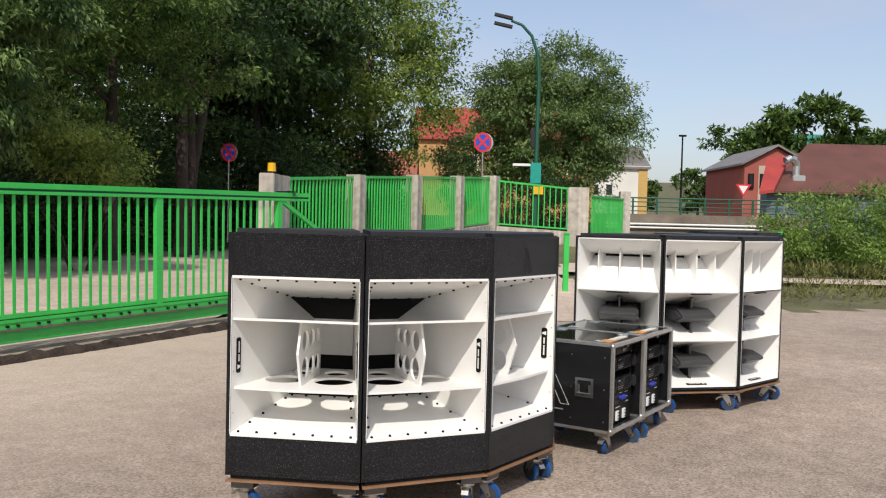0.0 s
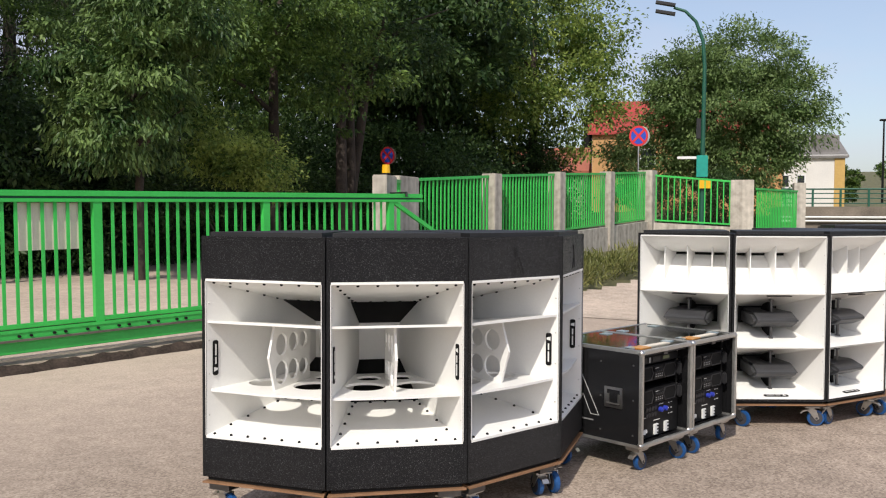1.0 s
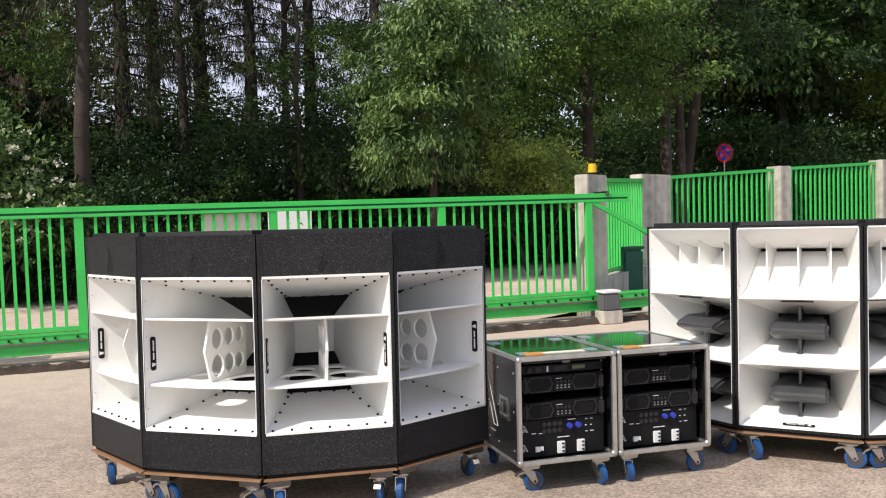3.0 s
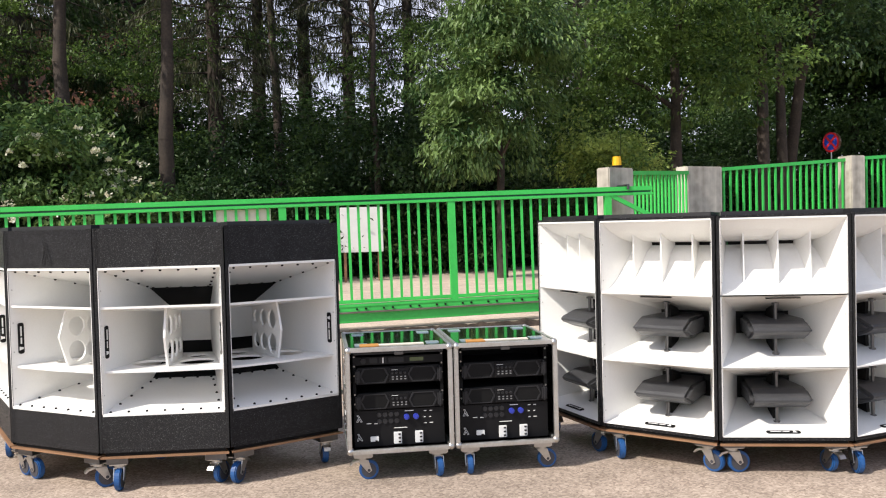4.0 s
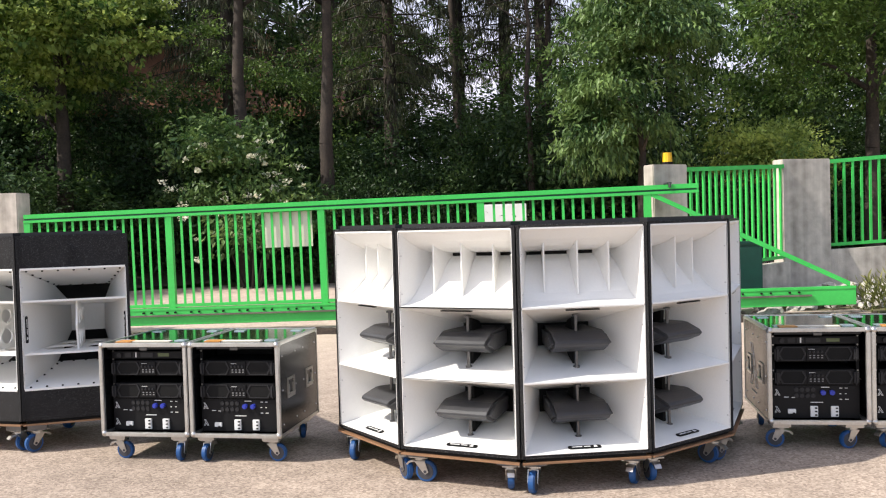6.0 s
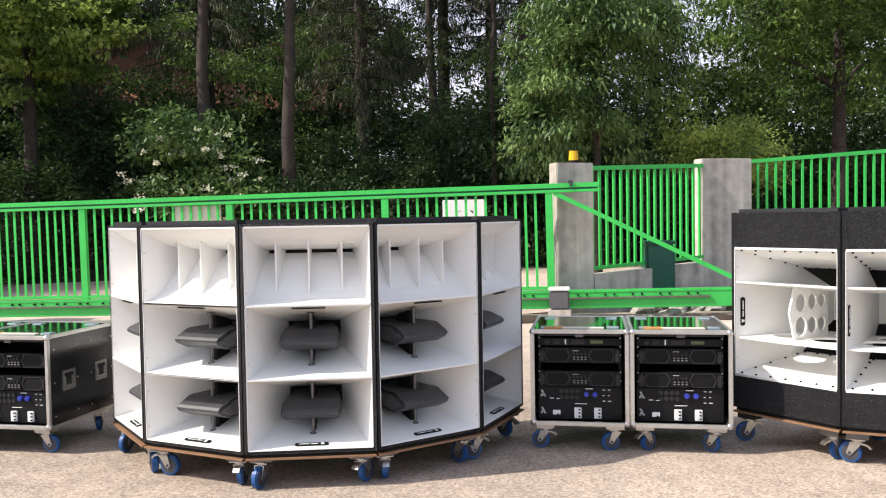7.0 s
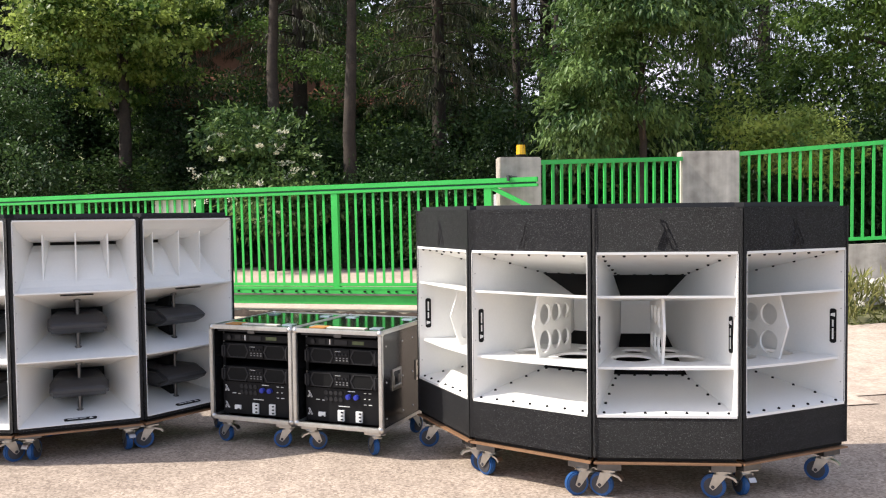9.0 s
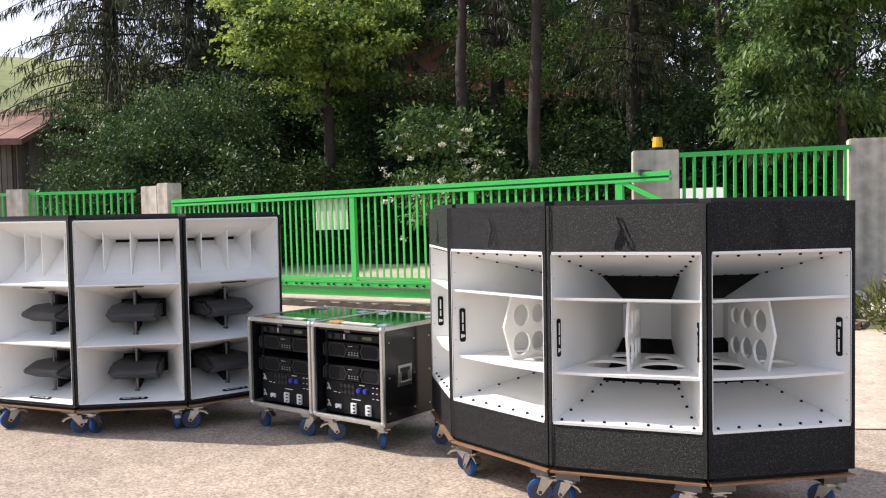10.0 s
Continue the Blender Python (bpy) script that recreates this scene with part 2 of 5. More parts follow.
LEAF_LIGHT = leaf_material("leaf_light", (0.06, 0.125, 0.024), (0.46, 0.55, 0.14), 0.45)
LEAF_MID = leaf_material("leaf_mid", (0.030, 0.072, 0.020), (0.23, 0.34, 0.105), 0.30)
# Darker leaf copies: the wood's shade is put into their colour.
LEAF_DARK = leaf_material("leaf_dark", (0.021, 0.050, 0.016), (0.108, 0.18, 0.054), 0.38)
LEAF_SHADED = leaf_material("leaf_shaded", (0.014, 0.036, 0.012), (0.072, 0.125, 0.038), 0.34)
NEEDLE = leaf_material("needles", (0.026, 0.034, 0.016), (0.115, 0.125, 0.055), 0.28)
WILLOW = leaf_material("willow_leaf", (0.085, 0.15, 0.042), (0.29, 0.39, 0.15), 0.42)
BUSH_LEAF = leaf_material("bush_leaf", (0.10, 0.19, 0.035), (0.34, 0.47, 0.12), 0.45)
WEED = leaf_material("weed", (0.10, 0.12, 0.03), (0.34, 0.33, 0.12), 0.3)
BLOSSOM = leaf_material("blossom", (0.70, 0.69, 0.52), (0.88, 0.87, 0.72), 0.3)


# ---- building helpers ----
def add_box(bm, x0, x1, y0, y1, z0, z1, bevel=0.0):
    vs = [bm.verts.new((x, y, z)) for x in (x0, x1) for y in (y0, y1) for z in (z0, z1)]
    fs = [bm.faces.new([vs[i] for i in q]) for q in ((0, 1, 3, 2), (4, 6, 7, 5), (0, 4, 5, 1), (2, 3, 7, 6), (0, 2, 6, 4), (1, 5, 7, 3))]
    if bevel:
        edges = list({e for f in fs for e in f.edges})
        bmesh.ops.bevel(bm, geom=edges, offset=bevel, segments=2, affect="EDGES")
    return vs


def box(x0, x1, y0, y1, z0, z1, bevel=0.0):
    bm = bmesh.new()
    add_box(bm, x0, x1, y0, y1, z0, z1, bevel)
    return bm


def slab(bm, pts, off):
    """A panel: a planar outline and the vector of its thickness."""
    o = Vector(off)
    a = [bm.verts.new(p) for p in pts]
    b = [bm.verts.new(Vector(p) + o) for p in pts]
    n = len(a)
    bm.faces.new(a)
    bm.faces.new(b[::-1])
    for i in range(n):
        bm.faces.new((a[(i + 1) % n], a[i], b[i], b[(i + 1) % n]))


def tube(bm, p0, p1, r0, r1=None, seg=10, caps=True):
    r1 = r0 if r1 is None else r1
    p0, p1 = Vector(p0), Vector(p1)
    q = (p1 - p0).to_track_quat("Z", "Y")
    ring = lambda p, r: [bm.verts.new(p + q @ Vector((r * math.cos(6.28318 * i / seg), r * math.sin(6.28318 * i / seg), 0))) for i in range(seg)]
    a, b = ring(p0, r0), ring(p1, r1)
    for i in range(seg):
        bm.faces.new((a[i], a[(i + 1) % seg], b[(i + 1) % seg], b[i]))
    if caps:
        bm.faces.new(a[::-1])
        bm.faces.new(b)


def limb(bm, pts, radii, seg=8):
    for (p, q), (r, s) in zip(zip(pts, pts[1:]), zip(radii, radii[1:])):
        tube(bm, p, q, r, s, seg, False)


def mesh_of(name, bm, mat, smooth=False):
    bmesh.ops.recalc_face_normals(bm, faces=bm.faces[:])
    me = bpy.data.meshes.new(name)
    bm.to_mesh(me)
    bm.free()
    me.materials.append(mat)
    if smooth:
        me.polygons.foreach_set("use_smooth", [True] * len(me.polygons))
    return me


def part(name, bm, mat, parent=None, label="", smooth=False):
    me = bm if isinstance(bm, bpy.types.Mesh) else mesh_of(name, bm, mat, smooth)
    ob = new(name, me)
    ob.parent = parent
    if label:
        tagged(ob, label)
    return ob


def put(name, me, parent, m):
    ob = new(name, me)
    ob.parent = parent
    ob.matrix_basis = m
    return ob


def thing(name, label, category, group="", kind=""):
    return tagged(new(name), label, category, group, kind)


def holed(outline, circles, thick, m, seg=20):
    """A plate with round holes, drawn flat in x, y and placed by m."""
    bm = bmesh.new()
    loops = [outline] + [[(cx + r * math.cos(6.28318 * i / seg), cy + r * math.sin(6.28318 * i / seg)) for i in range(seg)] for cx, cy, r in circles]
    for lp in loops:
        vs = [bm.verts.new((x, y, 0)) for x, y in lp]
        for i in range(len(vs)):
            bm.edges.new((vs[i], vs[(i + 1) % len(vs)]))
    bmesh.ops.triangle_fill(bm, use_beauty=True, edges=bm.edges[:])
    ex = bmesh.ops.extrude_face_region(bm, geom=bm.faces[:])
    for v in ex["geom"]:
        if isinstance(v, bmesh.types.BMVert):
            v.co.z += thick
    bm.transform(m)
    return bm


YZ = Matrix(((0, 0, 1, 0), (1, 0, 0, 0), (0, 1, 0, 0), (0, 0, 0, 1)))


def leaves_mesh(name, mat, blobs, count, size, seed, clump=0.35, droop=0.3, slim=0.5, per=90, flat=0.55):
    """Many small folded leaves in loose clumps that fill the given blobs (centre, radii), denser towards the outside."""
    g = np.random.default_rng(seed)
    vol = np.array([b[1][0] * b[1][1] * b[1][2] for b in blobs]) ** 0.67
    pick = g.choice(len(blobs), max(6, count // per), p=vol / vol.sum())
    c = np.array([b[0] for b in blobs])[pick]
    r = np.array([b[1] for b in blobs])[pick]
    d = g.normal(size=c.shape)
    d /= np.linalg.norm(d, axis=1)[:, None]
    rad = g.uniform(0.25, 1.0, (len(c), 1)) ** 0.5 * g.uniform(0.8, 1.12, (len(c), 1))
    cl = c + d * r * rad
    k = g.integers(0, len(cl), count)
    spread = clump * g.uniform(0.6, 1.5, (len(cl), 1))[k]
    p = cl[k] + np.clip(g.normal(size=(count, 3)), -1.7, 1.7) * spread * np.array((1, 1, flat))
    out = d[k] * 0.7 + g.normal(size=(count, 3)) * 0.6
    out[:, 2] -= droop
    out /= np.linalg.norm(out, axis=1)[:, None]
    up = g.normal(size=(count, 3)) * 0.55 + np.array((0, 0, 1.0))
    side = np.cross(out, up)
    side /= np.linalg.norm(side, axis=1)[:, None] + 1e-9
    nrm = np.cross(side, out)
    s = size * g.uniform(0.6, 1.3, (count, 1))
    fold = nrm * s * 0.10
    v = np.stack((p, p + out * s * 0.45 + side * s * slim * 0.5 + fold, p + out * s, p + out * s * 0.45 - side * s * slim * 0.5 + fold), 1).reshape(-1, 3)
    i = np.arange(count)[:, None] * 4
    f = np.concatenate((i + np.array([[0, 1, 2]]), i + np.array([[0, 2, 3]])), 1).reshape(-1)
    me = bpy.data.meshes.new(name)
    me.vertices.add(len(v))
    me.vertices.foreach_set("co", v.ravel())
    me.loops.add(len(f))
    me.loops.foreach_set("vertex_index", f)
    me.polygons.add(len(f) // 3)
    me.polygons.foreach_set("loop_start", np.arange(0, len(f), 3))
    me.update(calc_edges=True)
    me.materials.append(mat)
    return me


# ---- ground ----
GATE0, GATE_DIR = Vector((-2.215, 11.590, 0)), Vector((-0.4965, -0.868, 0))
GATE_BACK = Vector((-0.868, 0.4965, 0))
RISE, FALL = 0.06, -0.0145


def smooth(a, b, x):
    x = min(1, max(0, (x - a) / (b - a)))
    return x * x * (3 - 2 * x)


def behind_gate(x, y):
    return (Vector((x, y, 0)) - GATE0).dot(GATE_BACK)


def track_edge(y):
    """How far behind the gate the dusty track reaches."""
    return 8.7 + 0.2 * max(0.0, min(y - 5, 9)) + 0.5 * max(0.0, min(y, 38) - 14)


def height(x, y):
    """The lie of the land: a level yard, a wooded bank beyond the gate, a rise towards the bridge and far hills."""
    d = behind_gate(x, y)
    e = track_edge(y)
    h = 2.6 * smooth(e + 0.3, e + 7.3, d) + 1.2 * smooth(16, 40, d)
    h *= smooth(-16, -4, y) * (1 - 0.6 * smooth(36, 60, y))
    u = (Vector((x, y, 0)) - GATE0).dot(GATE_DIR)
    h += (RISE + FALL * min(9, max(-2.5, u))) * smooth(-3.2, -0.3, d)
    h += 0.95 * smooth(13, 30, y) * smooth(9, 3, x) * (1 - smooth(3, 6, d))
    h += 1.2 * smooth(28, 60, y) * smooth(-6, 4, x)
    r = math.hypot(x, y)
    h += 34 * smooth(60, 190, r) * smooth(-40, -90, x) * smooth(8, -40, y)
    h += 30 * smooth(150, 700, r)
    return h


def sheet(name, xs, ys, mat, lift, keep=None, label="", category="ground"):
    bm = bmesh.new()
    grid = [[bm.verts.new((x, y, height(x, y) + lift)) for y in ys] for x in xs]
    for i in range(len(xs) - 1):
        for j in range(len(ys) - 1):
            if keep is None or keep((xs[i] + xs[i + 1]) / 2, (ys[j] + ys[j + 1]) / 2):
                bm.faces.new((grid[i][j], grid[i + 1][j], grid[i + 1][j + 1], grid[i][j + 1]))
    for v in [v for v in bm.verts if not v.link_faces]:
        bm.verts.remove(v)
    return tagged(part(name, bm, mat, smooth=True), label, category, kind="structure")


def steps(*runs):
    out = []
    for a, b, s in runs:
        out += list(np.arange(a, b, s))
    return out + [runs[-1][1]]


sheet("ground", steps((-1600, -200, 200), (-200, -40, 16), (-40, 40, 1.6), (40, 200, 16), (200, 1600, 200)),
      steps((-1600, -200, 200), (-200, -24, 16), (-24, 64, 1.6), (64, 200, 16), (200, 1600, 200)), SOIL, -0.09, None, "grassy brown soil reaching to the hills", "ground")
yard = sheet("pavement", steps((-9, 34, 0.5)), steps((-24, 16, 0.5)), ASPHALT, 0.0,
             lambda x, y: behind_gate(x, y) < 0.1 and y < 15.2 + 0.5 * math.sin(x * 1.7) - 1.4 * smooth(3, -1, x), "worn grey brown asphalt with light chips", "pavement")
sheet("path", steps((-36, 2, 0.5)), steps((-12, 42, 0.5)), DUST, 0.01,
      lambda x, y: 0.1 < behind_gate(x, y) < track_edge(y) + 0.4 * math.sin(y * 0.9) and x < -3.2 + 0.37 * max(0, y - 15), "pale dusty gravel track behind the gate", "path")
sheet("gravel_verge", steps((-3.5, 5, 0.25)), steps((12.4, 22, 0.25)), DUST, 0.008,
      lambda x, y: behind_gate(x, y) < -0.2 and x > -2.6 + 0.39 * max(0, y - 15.2) and x < 3.2 + 0.6 * math.sin(y * 1.3) and y < 20.5 + 0.6 * math.sin(x * 2.1), "pale dusty gravel between the yard and the fence", "ground")
sheet("forest_floor", steps((-60, 0, 2)), steps((-14, 70, 2)), FOREST_SOIL, 0.02,
      lambda x, y: behind_gate(x, y) > track_edge(y) + 1.0, "dark leaf mould under the trees", "ground")
sheet("meadow", steps((-190, -60, 10)), steps((-160, 20, 10)), MEADOW, 0.15, None, "pale green meadow on a hillside", "meadow")
sheet("concrete_strip", steps((4, 40, 1.0)), steps((22.2, 24.4, 0.55)), DUST, 0.02, None, "pale worn concrete strip in the grass", "pavement")


# ---- loudspeaker cabinets ----
TAN = math.tan(radians(15))
BOLT = mesh_of("bolt", (lambda b: (tube(b, (0, 0, 0), (0, 0, 0.007), 0.0075, 0.0055, 8), b)[1])(bmesh.new()), BLACK)
SCREW = mesh_of("screw", (lambda b: (tube(b, (0, 0, 0), (0, 0, 0.003), 0.004, 0.003, 8), b)[1])(bmesh.new()), STEEL)


def shell(cab, w, z0, z1, depth, front_frame):
    """The black wedge-shaped case: two sides, top, bottom, back."""
    h, hb, t = w / 2 - 0.0015, w / 2 - 0.0015 - depth * TAN, 0.012
    for s in (-1, 1):
        bm = bmesh.new()
        slab(bm, [(s * h, 0, z0), (s * hb, depth, z0), (s * hb, depth, z1), (s * h, 0, z1)], (-s * t, 0, 0))
        part("side_panel", bm, BLACK_COAT, cab)
        xa, xb = sorted((s * (h - t - 0.0005), s * (h - 0.0215)))
        part("front_edge", box(xa, xb, 0.001, 0.02, z0 + 0.021, z1 - 0.021), BLACK_COAT if front_frame else EDGE_BLACK, cab)
    t = 0.02
    for name, a, b in (("bottom_panel", z0, z0 + t), ("top_panel", z1 - t, z1)):
        bm = bmesh.new()
        slab(bm, [(-h + 0.0125, 0.002, a), (h - 0.0125, 0.002, a), (hb - 0.0125, depth - 0.002, a), (-hb + 0.0125, depth - 0.002, a)], (0, 0, t))
        part(name, bm, BLACK_COAT, cab)
    part("back_panel", box(-hb + t, hb - t, depth - t, depth - 0.001, z0 + t, z1 - t), BLACK_COAT, cab)
    i = 0.03
    bm = bmesh.new()
    slab(bm, [(-h + i, i, z1), (h - i, i, z1), (hb - i / 2, depth - i, z1), (-hb + i / 2, depth - i, z1)], (0, 0, 0.02))
    part("top_lid", bm, EDGE_BLACK, cab)


def lambda_mark(size, thick):
    """The maker's sign, a two-legged shape drawn in outline."""
    bm = bmesh.new()
    pts = [(-0.34, 1.0), (-0.12, 1.0), (0.42, 0.0), (0.2, 0.0), (-0.02, 0.44), (-0.2, 0.0), (-0.42, 0.0), (-0.1, 0.66)]
    for (ax, ay), (bx, by) in zip(pts, pts[1:] + pts[:1]):
        a, b = Vector((ax * size, 0, ay * size)), Vector((bx * size, 0, by * size))
        n = (b - a).cross(Vector((0, 1, 0))).normalized() * thick
        slab(bm, [a - n, b - n, b + n, a + n], (0, -0.002, 0))
    return bm


def badge(cab, m):
    """A black name plate with a pale bar for its lettering."""
    bm = bmesh.new()
    slab(bm, [(-0.085, -0.008, 0), (-0.078, -0.016, 0), (0.078, -0.016, 0), (0.085, -0.008, 0), (0.085, 0.008, 0), (0.078, 0.016, 0), (-0.078, 0.016, 0), (-0.085, 0.008, 0)], (0, 0, 0.004))
    plate = part("name_plate", bm, BLACK, cab, "black name plate with pale lettering")
    plate.matrix_basis = m
    bm = bmesh.new()
    for x0, x1 in ((-0.066, -0.012), (-0.004, 0.03)):
        add_box(bm, x0, x1, -0.004, 0.004, 0.004, 0.005)
    slab(bm, [(0.045, -0.011, 0.004), (0.066, -0.011, 0.004), (0.06, 0.011, 0.004), (0.05, 0.011, 0.004)], (0, 0, 0.001))
    part("lettering", bm, PRINT, plate)


def sub_cabinet(w):
    """A black horn bass cabinet with a white horn, ribs with round holes and screwed plates."""
    cab = thing("bass_cabinet", "black textured bass cabinet with white perforated horn on a dolly", "loudspeaker", "bass horn cabinets standing in an arc")
    z0, z1, depth = 0.205, 1.362, 0.81
    zb, zt, h = 0.404, 1.148, w / 2
    shell(cab, w, z0, z1, depth, True)
    part("top_baffle", box(-h + 0.0215, h - 0.0215, 0.002, 0.022, zt, z1 - 0.0205, 0.001), BLACK_COAT, cab)
    part("bottom_baffle", box(-h + 0.0215, h - 0.0215, 0.002, 0.022, z0 + 0.0205, zb, 0.001), BLACK_COAT, cab)
    mark = part("embossed_mark", lambda_mark(0.128, 0.0005), EDGE_BLACK, cab)
    mark.matrix_basis = pose(0, 0.002, zt + 0.03) @ Matrix.Diagonal((0.8, 1, 1, 1))
    D, i0, slope, DB = 0.50, h - 0.022, 0.2615, 0.75
    half = lambda y: i0 - y * slope
    for s in (-1, 1):
        bm = bmesh.new()
        slab(bm, [(s * half(0.0), 0.0, zb), (s * half(DB), DB, zb), (s * half(DB), DB, zt), (s * half(0.0), 0.0, zt)], (s * 0.003, 0, 0))
        part("horn_side", bm, WHITE, cab)
        m = Matrix.Translation((s * (half(0.055) - 0.001), 0.055, 0.772)) @ Matrix.Rotation(s * math.atan(slope), 4, "Z") @ Matrix(((0, 0, -s, 0), (0, s, 0, 0), (1, 0, 0, 0), (0, 0, 0, 1))) @ (Matrix.Rotation(math.pi, 4, "Z") if s < 0 else Matrix())
        badge(cab, m)
        for z in (0.50, 0.70, 0.86, 1.04):
            put("screw", SCREW, cab, Matrix.Translation((s * (half(0.018) - 0.0005), 0.018, z)) @ Matrix.Rotation(-s * math.pi / 2, 4, "Y"))
    for name, za, zc, t in (("roof_plate", zt - 0.001, 1.018, 0.012), ("floor_plate", zb + 0.001, 0.500, -0.012)):
        bm = bmesh.new()
        slab(bm, [(-half(0), 0.0, za), (half(0), 0.0, za), (half(D), D, zc), (-half(D), D, zc)], (0, 0, t))
        part(name, bm, WHITE, cab)
        tilt = Matrix.Rotation(math.atan((zc - za) / D), 4, "X") @ (Matrix.Rotation(math.pi, 4, "X") if t > 0 else Matrix())
        spots = [((k - 3) / 3.3 * half(0.02), 0.022) for k in range(7)] + [((k - 2) / 2.3 * half(D), D - 0.012) for k in range(5)]
        spots += [(s * (half(y) - 0.018), y) for s in (-1, 1) for y in (0.13, 0.24, 0.35, 0.44)]
        for x, y in spots:
            put("bolt", BOLT, cab, Matrix.Translation((x, y, za + (zc - za) * y / D)) @ tilt)
    su, sl, SD = 0.945, 0.612, 0.62
    bm = bmesh.new()
    slab(bm, [(-half(0.012) - 0.004, 0.012, su), (half(0.012) + 0.004, 0.012, su), (half(0.5), 0.5, su - 0.062), (-half(0.5), 0.5, su - 0.062)], (0, 0, 0.012))
    part("upper_shelf", bm, WHITE, cab)
    a = half(0.012) + 0.004
    part("lower_shelf", holed([(-a, 0.03), (0, 0.012), (a, 0.03), (half(SD), SD), (-half(SD), SD)],
                              [(s * 0.125, 0.275, 0.1) for s in (-1, 1)] + [(s * 0.083, 0.495, 0.064) for s in (-1, 1)], 0.012, Matrix.Translation((0, 0, sl)), 24), WHITE, cab)
    part("rib", holed([(0.108, sl + 0.012), (0.055, 0.785), (0.108, su - 0.012), (0.455, su - 0.059), (0.455, sl + 0.012)],
                      [(y, z, r) for z, k in ((0.700, 1.0), (0.836, 0.93)) for y, r in ((0.172, 0.057 * k), (0.288, 0.050 * k), (0.389, 0.042 * k))], 0.012, Matrix.Translation((-0.006, 0, 0)) @ YZ), WHITE, cab)
    part("throat_wall", box(-half(DB), half(DB), DB - 0.008, DB, 0.66, 0.93), WHITE, cab)
    for za, zc in ((1.017, 0.88), (0.501, 0.68)):
        bm = bmesh.new()
        slab(bm, [(-half(D), D + 0.001, za), (half(D), D + 0.001, za), (half(DB), DB - 0.01, zc), (-half(DB), DB - 0.01, zc)], (0, 0, 0.008 if za > 0.8 else -0.008))
        part("driver_board", bm, BLACK, cab, "sloping black driver board")
    return cab


def horn_walls(cab, w0, zc, hh, w1, h1, y0, y1, t=0.006):
    """Four straight walls from a mouth to a throat."""
    A = [(-w0, y0, zc - hh), (w0, y0, zc - hh), (w0, y0, zc + hh), (-w0, y0, zc + hh)]
    B = [(-w1, y1, zc - h1), (w1, y1, zc - h1), (w1, y1, zc + h1), (-w1, y1, zc + h1)]
    off = [(0, 0, -t), (t, 0, 0), (0, 0, t), (-t, 0, 0)]
    for k in range(4):
        bm = bmesh.new()
        slab(bm, [A[k], A[(k + 1) % 4], B[(k + 1) % 4], B[k]], off[k])
        part("horn_wall", bm, WHITE, cab)


